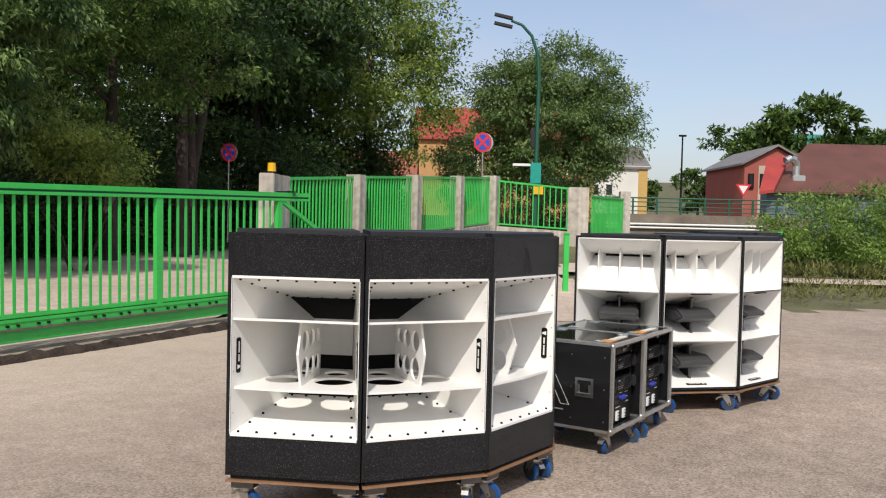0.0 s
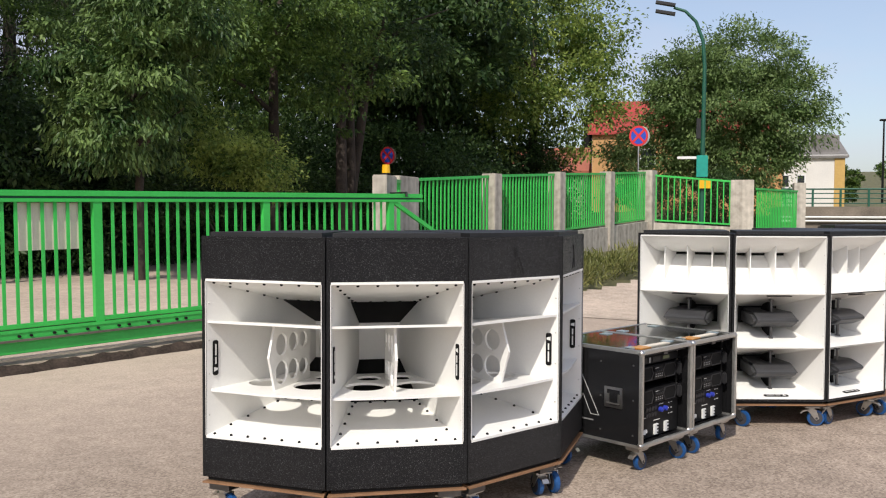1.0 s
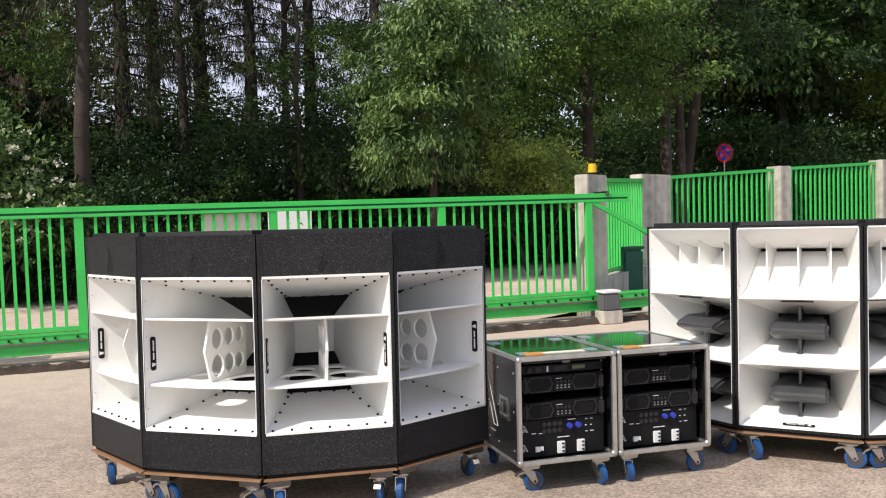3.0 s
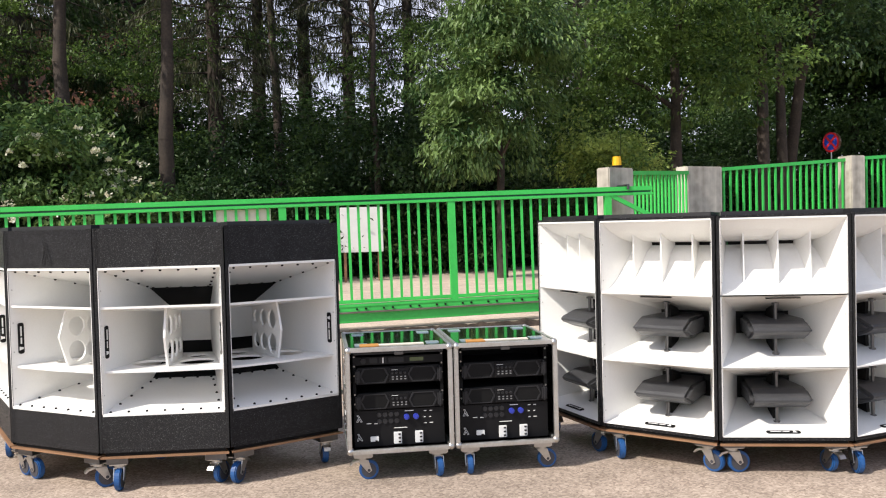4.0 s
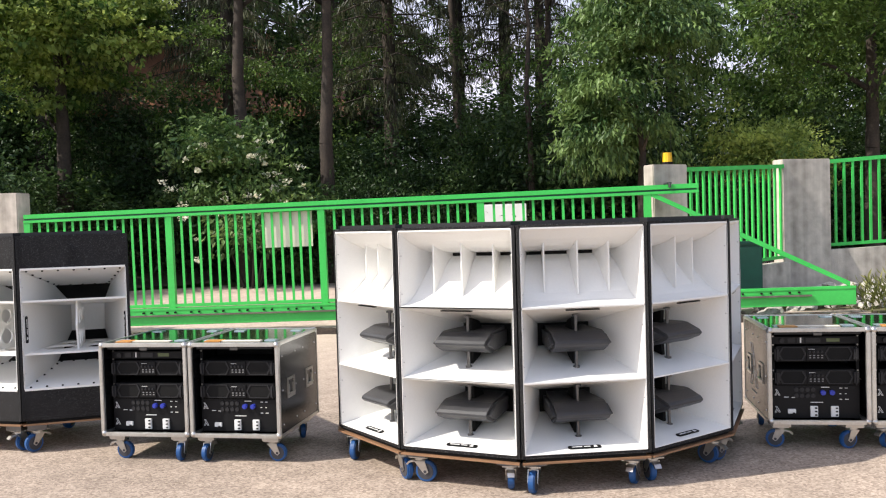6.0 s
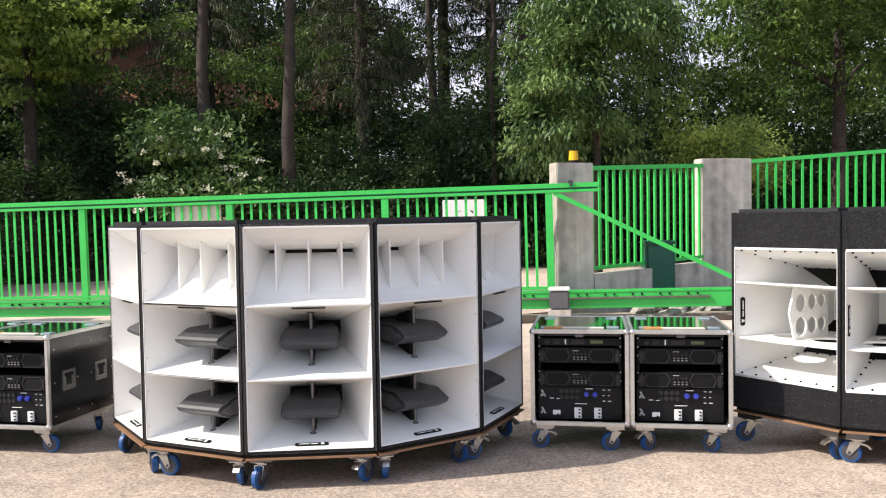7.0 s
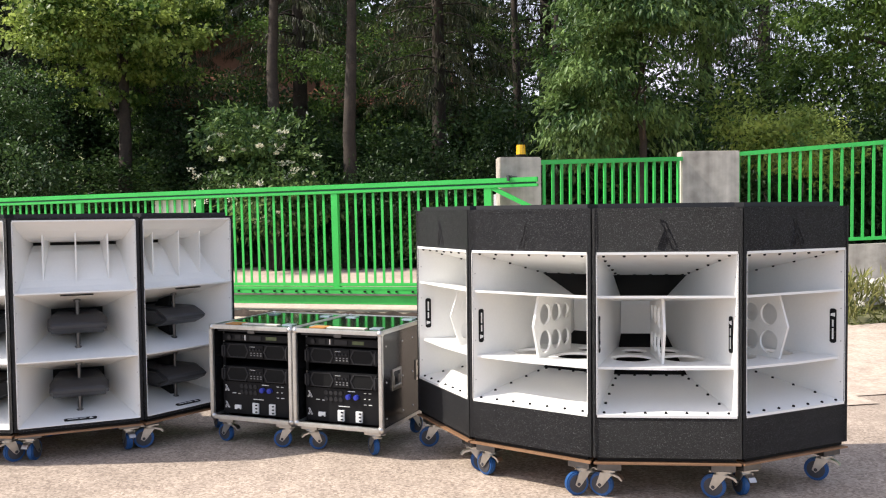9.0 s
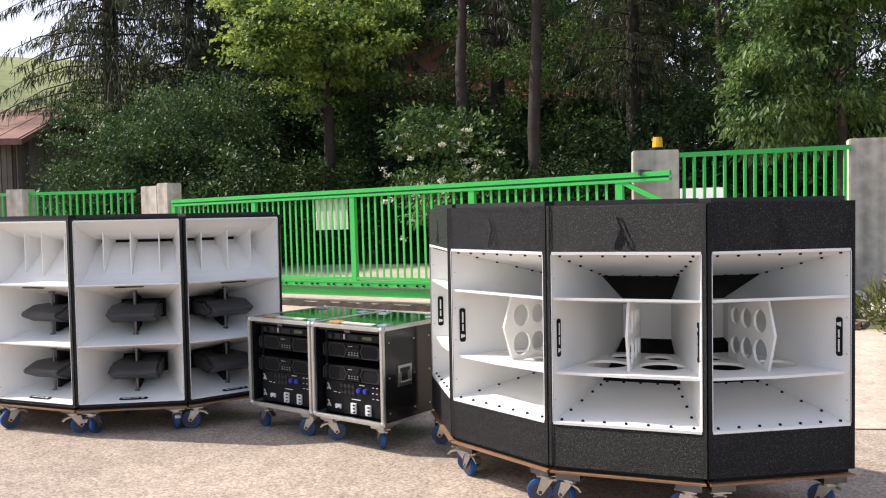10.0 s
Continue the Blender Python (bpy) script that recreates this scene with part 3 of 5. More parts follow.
def top_cabinet(w):
    """A three-way horn cabinet: a ribbed upper horn and two horns with dark wedge plugs."""
    cab = thing("horn_cabinet", "white three-horn loudspeaker cabinet with black edges and dark phase plugs", "loudspeaker", "white horn cabinets standing in an arc")
    z0, z1, depth, h = 0.183, 1.347, 0.78, w / 2
    shell(cab, w, z0, z1, depth, False)
    i0 = h - 0.022
    # upper horn
    y1, w1 = 0.30, 0.222
    prof = [(0.0, 0.936), (0.04, 0.943), (0.08, 0.962), (0.12, 0.996), (0.165, 1.05), (0.21, 1.107), (0.25, 1.152), (y1, 1.186)]
    roof = [(0.0, 1.325), (0.03, 1.307), (0.08, 1.272), (0.15, 1.236), (0.22, 1.214), (y1, 1.204)]
    half = lambda y: i0 + (w1 - i0) * y / y1
    for name, pr, t in (("horn_floor", prof, -0.008), ("horn_roof", roof, 0.008)):
        bm = bmesh.new()
        for (ya, za), (yb, zb) in zip(pr, pr[1:]):
            vs = [bm.verts.new(p) for p in ((-half(ya), ya, za), (half(ya), ya, za), (half(yb), yb, zb), (-half(yb), yb, zb))]
            bm.faces.new(vs)
        bmesh.ops.remove_doubles(bm, verts=bm.verts[:], dist=0.0001)
        ex = bmesh.ops.extrude_face_region(bm, geom=bm.faces[:])
        for v in ex["geom"]:
            if isinstance(v, bmesh.types.BMVert):
                v.co.z += t
        part(name, bm, WHITE, cab)
    for s in (-1, 1):
        bm = bmesh.new()
        slab(bm, [(s * half(y), y, z) for y, z in prof] + [(s * half(y), y, z) for y, z in roof[::-1]], (s * 0.003, 0, 0))
        part("horn_side", bm, WHITE, cab)
    part("slot", box(-w1 + 0.012, w1 - 0.012, y1, y1 + 0.01, 1.18, 1.21), BLACK, cab, "narrow black slot at the throat")
    for k in (-1, 0, 1):
        bm = bmesh.new()
        ys = 0.10 + 0.02 * abs(k)
        zf = [(y, z) for y, z in prof if y > ys]
        out = [(ys, 0.985), *zf, *[(y, z) for y, z in roof[::-1] if y > ys], (ys, 1.26)]
        f = 0.178 * k
        slab(bm, [(k * 0.012 + f * half(y) / half(0) * 1.0 - 0.004, y, z) for y, z in out], (0.008, 0, 0))
        part("fin", bm, WHITE, cab)
    # two lower horns
    for zc, hh in ((0.7435, 0.184), (0.380, 0.1775)):
        horn_walls(cab, i0, zc, hh, 0.142, 0.062, 0.0, 0.44, 0.003)
        part("throat", box(-0.146, 0.146, 0.441, 0.451, zc - 0.066, zc + 0.066), BLACK, cab, "dark throat opening")
        plug(cab, zc - 0.004)
    part("divider", box(-i0, i0, 0.0, 0.02, 0.5545, 0.562), WHITE, cab)
    part("front_lip", box(-i0, i0, 0.0, 0.02, 0.9275, 0.936), WHITE, cab)
    m = Matrix.Translation((0.0, 0.045, 0.2155)) @ Matrix.Rotation(math.atan(0.074 / 0.52), 4, "X")
    badge(cab, m)
    part("label_strip", box(-0.085, 0.085, 0.01, 0.03, 0.913, 0.918), BLACK, cab)
    for s in (-1, 1):
        for z in (0.27, 0.46, 0.64, 0.83, 1.0, 1.2):
            put("screw", SCREW, cab, Matrix.Translation((s * (i0 - 0.006), 0.012, z)) @ Matrix.Rotation(-s * math.pi / 2, 4, "Y"))
    return cab


def plug(cab, zc):
    """A wedge-nosed plug held by two steel bolts and brackets."""
    bm = bmesh.new()
    prof = [(0.046, 0.005), (0.060, 0.018), (0.138, 0.050), (0.165, 0.054), (0.437, 0.054)]
    out = [(y, z - 0.0) for y, z in prof] + [(y, -z) for y, z in prof[::-1]]
    half = lambda y: 0.156 - 0.12 * max(0, y - 0.16)
    a = [bm.verts.new((-half(y), y, zc + z)) for y, z in out]
    b = [bm.verts.new((half(y), y, zc + z)) for y, z in out]
    n = len(a)
    bm.faces.new(a)
    bm.faces.new(b[::-1])
    for i in range(n):
        bm.faces.new((a[(i + 1) % n], a[i], b[i], b[(i + 1) % n]))
    ends = [e for e in bm.edges if all(v in a for v in e.verts) or all(v in b for v in e.verts)]
    bmesh.ops.bevel(bm, geom=ends, offset=0.018, segments=2, affect="EDGES")
    p = part("phase_plug", bm, PLUG, cab, "dark grey wedge-shaped plug")
    for s in (-1, 1):
        bm = bmesh.new()
        tube(bm, (0.0, 0.165, zc + s * 0.048), (0.0, 0.165, zc + s * 0.138), 0.009, None, 12)
        tube(bm, (0.0, 0.165, zc + s * 0.128), (0.0, 0.165, zc + s * 0.138), 0.019, None, 6)
        part("mounting_bolt", bm, DARK_STEEL, p)
        bm = bmesh.new()
        slab(bm, [(-0.012, 0.20, zc + s * 0.052), (-0.012, 0.34, zc + s * 0.053), (-0.012, 0.30, zc + s * 0.094), (-0.012, 0.195, zc + s * 0.122)], (0.024, 0, 0))
        part("bracket", bm, BLACK, p)


def caster_meshes():
    bm = bmesh.new()
    add_box(bm, -0.045, 0.045, -0.04, 0.04, 0.121, 0.126)
    tube(bm, (0, 0, 0.105), (0, 0, 0.121), 0.028, None, 14)
    for s in (-1, 1):
        slab(bm, [(-0.028, s * 0.021, 0.106), (0.028, s * 0.021, 0.106), (0.046, s * 0.021, 0.05), (0.030, s * 0.021, 0.038), (0.016, s * 0.021, 0.05)], (0, s * 0.004, 0))
    add_box(bm, -0.028, 0.028, -0.025, 0.025, 0.102, 0.107)
    fork = mesh_of("caster_fork", bm, STEEL)
    bm = bmesh.new()
    for r, w in ((0.052, 0.010), (0.047, 0.015)):
        tube(bm, (0.03, -w, 0.052), (0.03, w, 0.052), r, None, 22)
    tyre = mesh_of("tyre", bm, BLUE)
    bm = bmesh.new()
    tube(bm, (0.03, -0.0175, 0.052), (0.03, 0.0175, 0.052), 0.039, None, 18)
    tube(bm, (0.03, -0.026, 0.052), (0.03, 0.026, 0.052), 0.008, None, 8)
    hub = mesh_of("hub", bm, HUB)
    bm = bmesh.new()
    slab(bm, [(-0.02, -0.016, 0.108), (-0.055, -0.016, 0.098), (-0.07, -0.016, 0.082), (-0.062, -0.016, 0.078), (-0.05, -0.016, 0.09), (-0.02, -0.016, 0.098)], (0, 0.032, 0))
    brake = mesh_of("brake_pedal", bm, STEEL)
    return fork, tyre, hub, brake


FORK, TYRE, HUB_MESH, BRAKE = caster_meshes()


def caster(owner, x, y, turn, z=0.0, brake=True, size=1.0):
    m = Matrix.Translation((x, y, z)) @ Matrix.Rotation(radians(turn), 4, "Z") @ Matrix.Scale(size, 4)
    c = put("caster", FORK, owner, m)
    put("tyre", TYRE, c, Matrix())
    put("hub", HUB_MESH, c, Matrix())
    if brake:
        put("brake_pedal", BRAKE, c, Matrix())


def dolly(w, top, seed):
    """A wedge-shaped plywood board on four blue casters."""
    r = random.Random(seed)
    d = thing("wheeled_dolly", "plywood dolly with four blue-tyred swivel casters on the asphalt", "dolly", "dollies under the loudspeaker cabinets")
    depth, h = 0.79, w / 2 - 0.004
    hb = h - depth * TAN
    bm = bmesh.new()
    slab(bm, [(-h, -0.008, top - 0.03), (h, -0.008, top - 0.03), (hb, depth, top - 0.03), (-hb, depth, top - 0.03)], (0, 0, 0.009))
    part("board", bm, WOOD, d, "raw birch plywood board")
    # Black sheet added over the board, standing in for the gap's shadow.
    bm = bmesh.new()
    slab(bm, [(-h + 0.02, 0.012, top - 0.016), (h - 0.02, 0.012, top - 0.016), (hb - 0.01, depth - 0.02, top - 0.016), (-hb + 0.01, depth - 0.02, top - 0.016)], (0, 0, 0.014))
    part("gap_shade_sheet", bm, BLACK, d)
    k = 1.1
    for x in (-h + 0.075, h - 0.075):
        part("mounting_block", box(x - 0.055, x + 0.055, 0.02, 0.12, 0.139, top - 0.031), DARK_STEEL, d)
    for x in (-hb - 0.05, hb + 0.05):
        part("mounting_block", box(x - 0.05, x + 0.05, depth - 0.19, depth - 0.09, 0.139, top - 0.031), DARK_STEEL, d)
    for x, y in ((-h + 0.075, 0.07), (h - 0.075, 0.07), (-hb - 0.05, depth - 0.14), (hb + 0.05, depth - 0.14)):
        caster(d, x, y, r.uniform(-180, 180), 0.0, y < 0.3, k)
    return d


def arc(start, angle, w, n):
    p, a = Vector((*start, 0)), angle
    for i in range(n):
        u = Vector((math.cos(radians(a)), math.sin(radians(a)), 0))
        mid = p + u * w / 2
        yield pose(mid.x, mid.y, 0, 0, 0, a)
        p, a = p + u * w, a + 30.28


seed = 10
for start, angle, w, n, build, top in (((-0.996, 3.9864), -7.0, 0.6628, 4, sub_cabinet, 0.205), ((1.0537, 6.6541), -17.88, 0.672, 6, top_cabinet, 0.185), ((3.0716, 9.8991), 14.27, 0.6815, 4, sub_cabinet, 0.205)):
    first = None
    for m in arc(start, angle, w, n):
        seed += 1
        if first is None:
            first = build(w - 0.004)
            first.matrix_basis = m
        else:
            copy_thing(first, m)
        dolly(w - 0.004, top, seed).matrix_basis = m


# ---- amplifier racks ----
def rack():
    """A flight case on casters with two amplifiers, a controller and a connector panel behind its open front."""
    W, D, Z0, Z1 = 0.562, 0.70, 0.150, 0.708
    r = thing("amplifier_rack", "black flight case rack with aluminium edges holding two amplifiers", "flight case", "amplifier racks between the loudspeakers")
    h, e = W / 2, 0.024
    for s in (-1, 1):
        part("side_panel", box(min(s * h, s * (h - 0.009)) + (0.003 if s < 0 else 0), max(s * h, s * (h - 0.009)) - (0.003 if s > 0 else 0), 0.004, D - 0.004, Z0 + 0.004, Z1 - 0.004), CASE, r, "black laminated panel")
    part("top_panel", box(-h + 0.012, h - 0.012, 0.01, D - 0.01, Z1 - 0.012, Z1 - 0.003), CASE_TOP, r, "glossy black lid")
    part("bottom_panel", box(-h + 0.012, h - 0.012, 0.01, D - 0.01, Z0 + 0.003, Z0 + 0.012), CASE, r)
    part("back_panel", box(-h + 0.012, h - 0.012, D - 0.012, D - 0.003, Z0 + 0.012, Z1 - 0.012), CASE, r)
    ends = []
    for x in (-h, h):
        for z in (Z0, Z1):
            ends.append((x, x, 0.0, D, z, z))
        for y in (0.0, D):
            ends.append((x, x, y, y, Z0, Z1))
    for y in (0.0, D):
        for z in (Z0, Z1):
            ends.append((-h, h, y, y, z, z))
    def clamp(a, b, lo, hi):
        if a == b:
            return (lo, lo + e) if a == lo else (hi - e, hi)
        return (a + e * 0.98, b - e * 0.98)
    for x0, x1, y0, y1, z0, z1 in ends:
        (xa, xb), (ya, yb), (za, zb) = clamp(x0, x1, -h, h), clamp(y0, y1, 0.0, D), clamp(z0, z1, Z0, Z1)
        part("edge_profile", box(xa, xb, ya, yb, za, zb, 0.004), ALU, r, "aluminium edge profile")
    for x in (-h, h):
        for y in (0.0, D):
            for z in (Z0, Z1):
                bm = bmesh.new()
                bmesh.ops.create_uvsphere(bm, u_segments=10, v_segments=8, radius=0.021)
                c = part("ball_corner", bm, STEEL, r, smooth=True)
                c.location = (x - math.copysign(0.016, x), y + (0.016 if y == 0 else -0.016), z + (0.016 if z == Z0 else -0.016))
    for s in (-1, 1):
        for y in (0.19, 0.52):
            bm = bmesh.new()
            x = s * h
            for a in ((y - 0.06, y + 0.06, 0.36, 0.375), (y - 0.06, y + 0.06, 0.465, 0.48), (y - 0.06, y - 0.045, 0.375, 0.465), (y + 0.045, y + 0.06, 0.375, 0.465)):
                add_box(bm, min(x - s * 0.002, x + s * 0.004), max(x - s * 0.002, x + s * 0.004), *a)
            dish = part("handle_dish", bm, STEEL, r, "recessed steel handle dish")
            bm = bmesh.new()
            tube(bm, (x + s * 0.008, y - 0.042, 0.385), (x + s * 0.008, y + 0.042, 0.385), 0.006, None, 8)
            add_box(bm, x - 0.003, x + 0.003, y - 0.042, y - 0.03, 0.385, 0.44)
            add_box(bm, x - 0.003, x + 0.003, y + 0.03, y + 0.042, 0.385, 0.44)
            part("handle", bm, STEEL, dish)
        for y in (0.06, 0.28, 0.42, 0.64):
            for z in (0.22, 0.42, 0.62):
                put("rivet", SCREW, r, Matrix.Translation((s * (h - 0.003), y, z)) @ Matrix.Rotation(s * math.pi / 2, 4, "Y") @ Matrix.Scale(1.4, 4))
    # marks on the left-hand panel
    mk = part("printed_mark", lambda_mark(0.26, 0.0008), PRINT, r, "pale outlined mark")
    mk.matrix_basis = Matrix.Translation((-h + 0.002, 0.40, 0.30)) @ Matrix.Rotation(-math.pi / 2, 4, "Z")
    part("printed_bar", box(-h + 0.0008, -h + 0.0032, 0.33, 0.47, 0.262, 0.270), PALE_GREY, r)
    # lid fittings
    for x in (-h + 0.09, h - 0.09):
        for y in (0.13, D - 0.13):
            part("lid_dish", box(x - 0.035, x + 0.035, y - 0.03, y + 0.03, Z1 - 0.003, Z1 + 0.002, 0.002), FOIL, r, "pale steel dish in the lid")
    part("paper_strip", box(-0.15, 0.14, 0.075, 0.12, Z1 - 0.003, Z1 + 0.0015), PAPER, r, "pale paper strip stuck to the lid")
    part("tape", box(-0.20, -0.10, 0.055, 0.135, Z1 - 0.003, Z1 + 0.0022), TAPE, r, "piece of brown tape")
    # front opening
    f = 0.083
    part("rack_back", box(-h + 0.02, h - 0.02, 0.36, 0.37, Z0 + 0.02, Z1 - 0.02), BLACK, r)
    for s in (-1, 1):
        x0, x1 = sorted((s * 0.241, s * 0.224))
        rail = part("rack_rail", box(x0, x1, f, f + 0.004, Z0 + 0.025, Z1 - 0.025), BLACK, r)
        for k in range(10):
            if k not in (3, 6):
                put("screw", SCREW, rail, Matrix.Translation((s * 0.233, f - 0.0005, 0.20 + 0.05 * k)) @ Matrix.Rotation(math.pi / 2, 4, "X") @ Matrix.Scale(1.35, 4))
    part("latch", box(-0.024, 0.024, 0.018, 0.03, Z1 - 0.046, Z1 - 0.03, 0.002), DARK_STEEL, r)
    part("lid_edge", box(-0.235, 0.235, 0.026, 0.034, Z1 - 0.04, Z1 - 0.024), GREY_TRIM, r)
    return r


def amplifier(r, zc, face):
    """Two rack units: rounded ears, two six-sided grilles and a middle panel with knobs."""
    a = part("amplifier", box(-0.222, 0.222, face, 0.33, zc - 0.044, zc + 0.044, 0.004), AMP, r, "black two-channel power amplifier")
    for s in (-1, 1):
        bm = bmesh.new()
        add_box(bm, s * 0.218 - 0.013, s * 0.218 + 0.013, face - 0.03, face + 0.006, zc - 0.04, zc + 0.04, 0.010)
        part("ear", bm, GREY_TRIM, a)
        bm = bmesh.new()
        o = [(-0.07, 0), (-0.05, 0.035), (0.05, 0.035), (0.068, 0), (0.05, -0.035), (-0.05, -0.035)]
        n = len(o)
        for k in range(n):
            (x0, z0), (x1, z1) = o[k], o[(k + 1) % n]
            cx = s * 0.128
            q = 1.13
            slab(bm, [(cx + x0, face - 0.006, zc + z0), (cx + x1, face - 0.006, zc + z1), (cx + x1 * q, face - 0.006, zc + z1 * q), (cx + x0 * q, face - 0.006, zc + z0 * q)], (0, 0.008, 0))
        g = part("grille_frame", bm, GREY_TRIM, a)
        bm = bmesh.new()
        slab(bm, [(s * 0.128 + x, face - 0.002, zc + z) for x, z in o], (0, 0.001, 0))
        part("grille", bm, BLACK, g)
    part("control_panel", box(-0.05, 0.05, face - 0.008, face + 0.002, zc - 0.038, zc + 0.038, 0.002), AMP, a)
    for k in range(4):
        bm = bmesh.new()
        tube(bm, (-0.034 + 0.022 * k, face - 0.018, zc + 0.012), (-0.034 + 0.022 * k, face - 0.008, zc + 0.012), 0.006, 0.007, 10)
        part("knob", bm, GREY_TRIM, a)
    for k in range(8):
        part("indicator", box(-0.036 + 0.022 * (k % 4), -0.026 + 0.022 * (k % 4), face - 0.0095, face - 0.0075, zc - 0.012 - 0.013 * (k // 4), zc - 0.006 - 0.013 * (k // 4)), PALE_GREY, a)
    part("legend", box(-0.04, -0.005, face - 0.0095, face - 0.0075, zc + 0.027, zc + 0.029), PRINT, a)


def rack_fittings(r, controller):
    f = 0.078
    if controller:
        c = part("controller", box(-0.24, 0.24, f, 0.3, 0.605, 0.647, 0.002), AMP, r, "black loudspeaker controller with a small display")
        part("display", box(0.062, 0.135, f - 0.002, f + 0.001, 0.617, 0.637), LCD, c)
        for x0, x1 in ((-0.15, -0.11), (-0.05, 0.03)):
            part("button_field", box(x0, x1, f - 0.003, f + 0.001, 0.613, 0.64), GREY_TRIM, c)
        for k in range(3):
            part("button", box(-0.098 + 0.014 * k, -0.090 + 0.014 * k, f - 0.003, f + 0.001, 0.612, 0.642), PRINT if k == 1 else GREY_TRIM, c)
        bm = bmesh.new()
        tube(bm, (-0.185, f - 0.012, 0.626), (-0.185, f, 0.626), 0.014, None, 14)
        part("dial", bm, GREY_TRIM, c)
    amplifier(r, 0.548, 0.072)
    amplifier(r, 0.412, 0.068)
    p = part("connector_panel", box(-0.24, 0.24, f, f + 0.004, 0.172, 0.362), AMP, r, "black connector panel")
    for k in range(8):
        bm = bmesh.new()
        x, z = -0.108 + 0.031 * (k % 4), 0.338 - 0.036 * (k // 4)
        tube(bm, (x, f - 0.006, z), (x, f + 0.001, z), 0.0125, None, 14)
        part("socket", bm, GREY_TRIM, p)
    for k in range(2):
        bm = bmesh.new()
        x, z = 0.037 + 0.05 * k, 0.322
        tube(bm, (x, f - 0.02, z), (x, f + 0.001, z), 0.0145, None, 16)
        tube(bm, (x, f - 0.024, z), (x, f - 0.019, z), 0.008, None, 12)
        part("power_socket", bm, SOCKET_BLUE, p, "blue power connector")
    for x, w in ((-0.135, 0.022), (-0.012, 0.021), (0.102, 0.021)):
        t = 0.013 if w > 0.0215 else 0.031
        b = part("breaker", box(x - w, x + w, f - 0.012, f + 0.001, 0.212 - t, 0.212 + t, 0.002), PRINT, p, "pale breaker block")
        for k in range(3 if t > 0.02 else 1):
            part("toggle", box(x + 0.003, x + 0.015, f - 0.018, f - 0.012, 0.206 - t * 0.55 + 0.02 * k, 0.213 - t * 0.55 + 0.02 * k), BLACK, b)
    for z in (0.305, 0.205):
        m = part("printed_mark", lambda_mark(0.035, 0.0012), PRINT, p)
        m.location = (-0.213, f - 0.0005, z)
    for x0, x1, z in ((-0.175, -0.15, 0.292), (-0.135, -0.105, 0.29), (-0.03, 0.04, 0.262), (0.03, 0.075, 0.35), (0.13, 0.145, 0.345), (0.16, 0.175, 0.345), (0.13, 0.14, 0.312), (0.16, 0.17, 0.312), (0.13, 0.145, 0.28), (0.16, 0.18, 0.28)):
        part("legend", box(x0, x1, f - 0.0015, f + 0.001, z, z + 0.004), PRINT, p)


for k, (x, y, a, ctrl) in enumerate(((1.079, 5.150, 57.1, True), (1.388, 5.629, 57.0, False), (2.778, 8.700, 58.4, True), (3.074, 9.182, 58.4, True))):
    rk = rack()
    rack_fittings(rk, ctrl)
    u = Vector((math.cos(radians(a)), math.sin(radians(a)), 0)) * 0.281
    rk.matrix_basis = pose(x + u.x, y + u.y, 0, 0, 0, a)
    rr = random.Random(50 + k)
    for cx, cy in ((-0.2, 0.08), (0.2, 0.08), (-0.2, 0.6), (0.2, 0.6)):
        caster(rk, cx, cy, rr.uniform(-180, 180), 0.0, cy < 0.3 and cx < 0, 1.0)
        part("caster_plate", box(cx - 0.05, cx + 0.05, cy - 0.045, cy + 0.045, 0.1262, 0.1498), STEEL, rk)


# ---- gate and fence ----
def along(u, v=0.0, z=0.0):
    """A place by metres along the gate from its end post, behind it, and up."""
    p = GATE0 + GATE_DIR * u + GATE_BACK * v
    return Vector((p.x, p.y, z))


GATE_M = Matrix(((GATE_DIR.x, GATE_BACK.x, -FALL * GATE_DIR.x, GATE0.x), (GATE_DIR.y, GATE_BACK.y, -FALL * GATE_DIR.y, GATE0.y), (FALL, 0, 1, RISE), (0, 0, 0, 1)))


RACK_STEEL = material("worn_rack_steel", (0.13, 0.115, 0.09), 0.6, vary=0.3, scale=6, fine=60, bump=0.2)


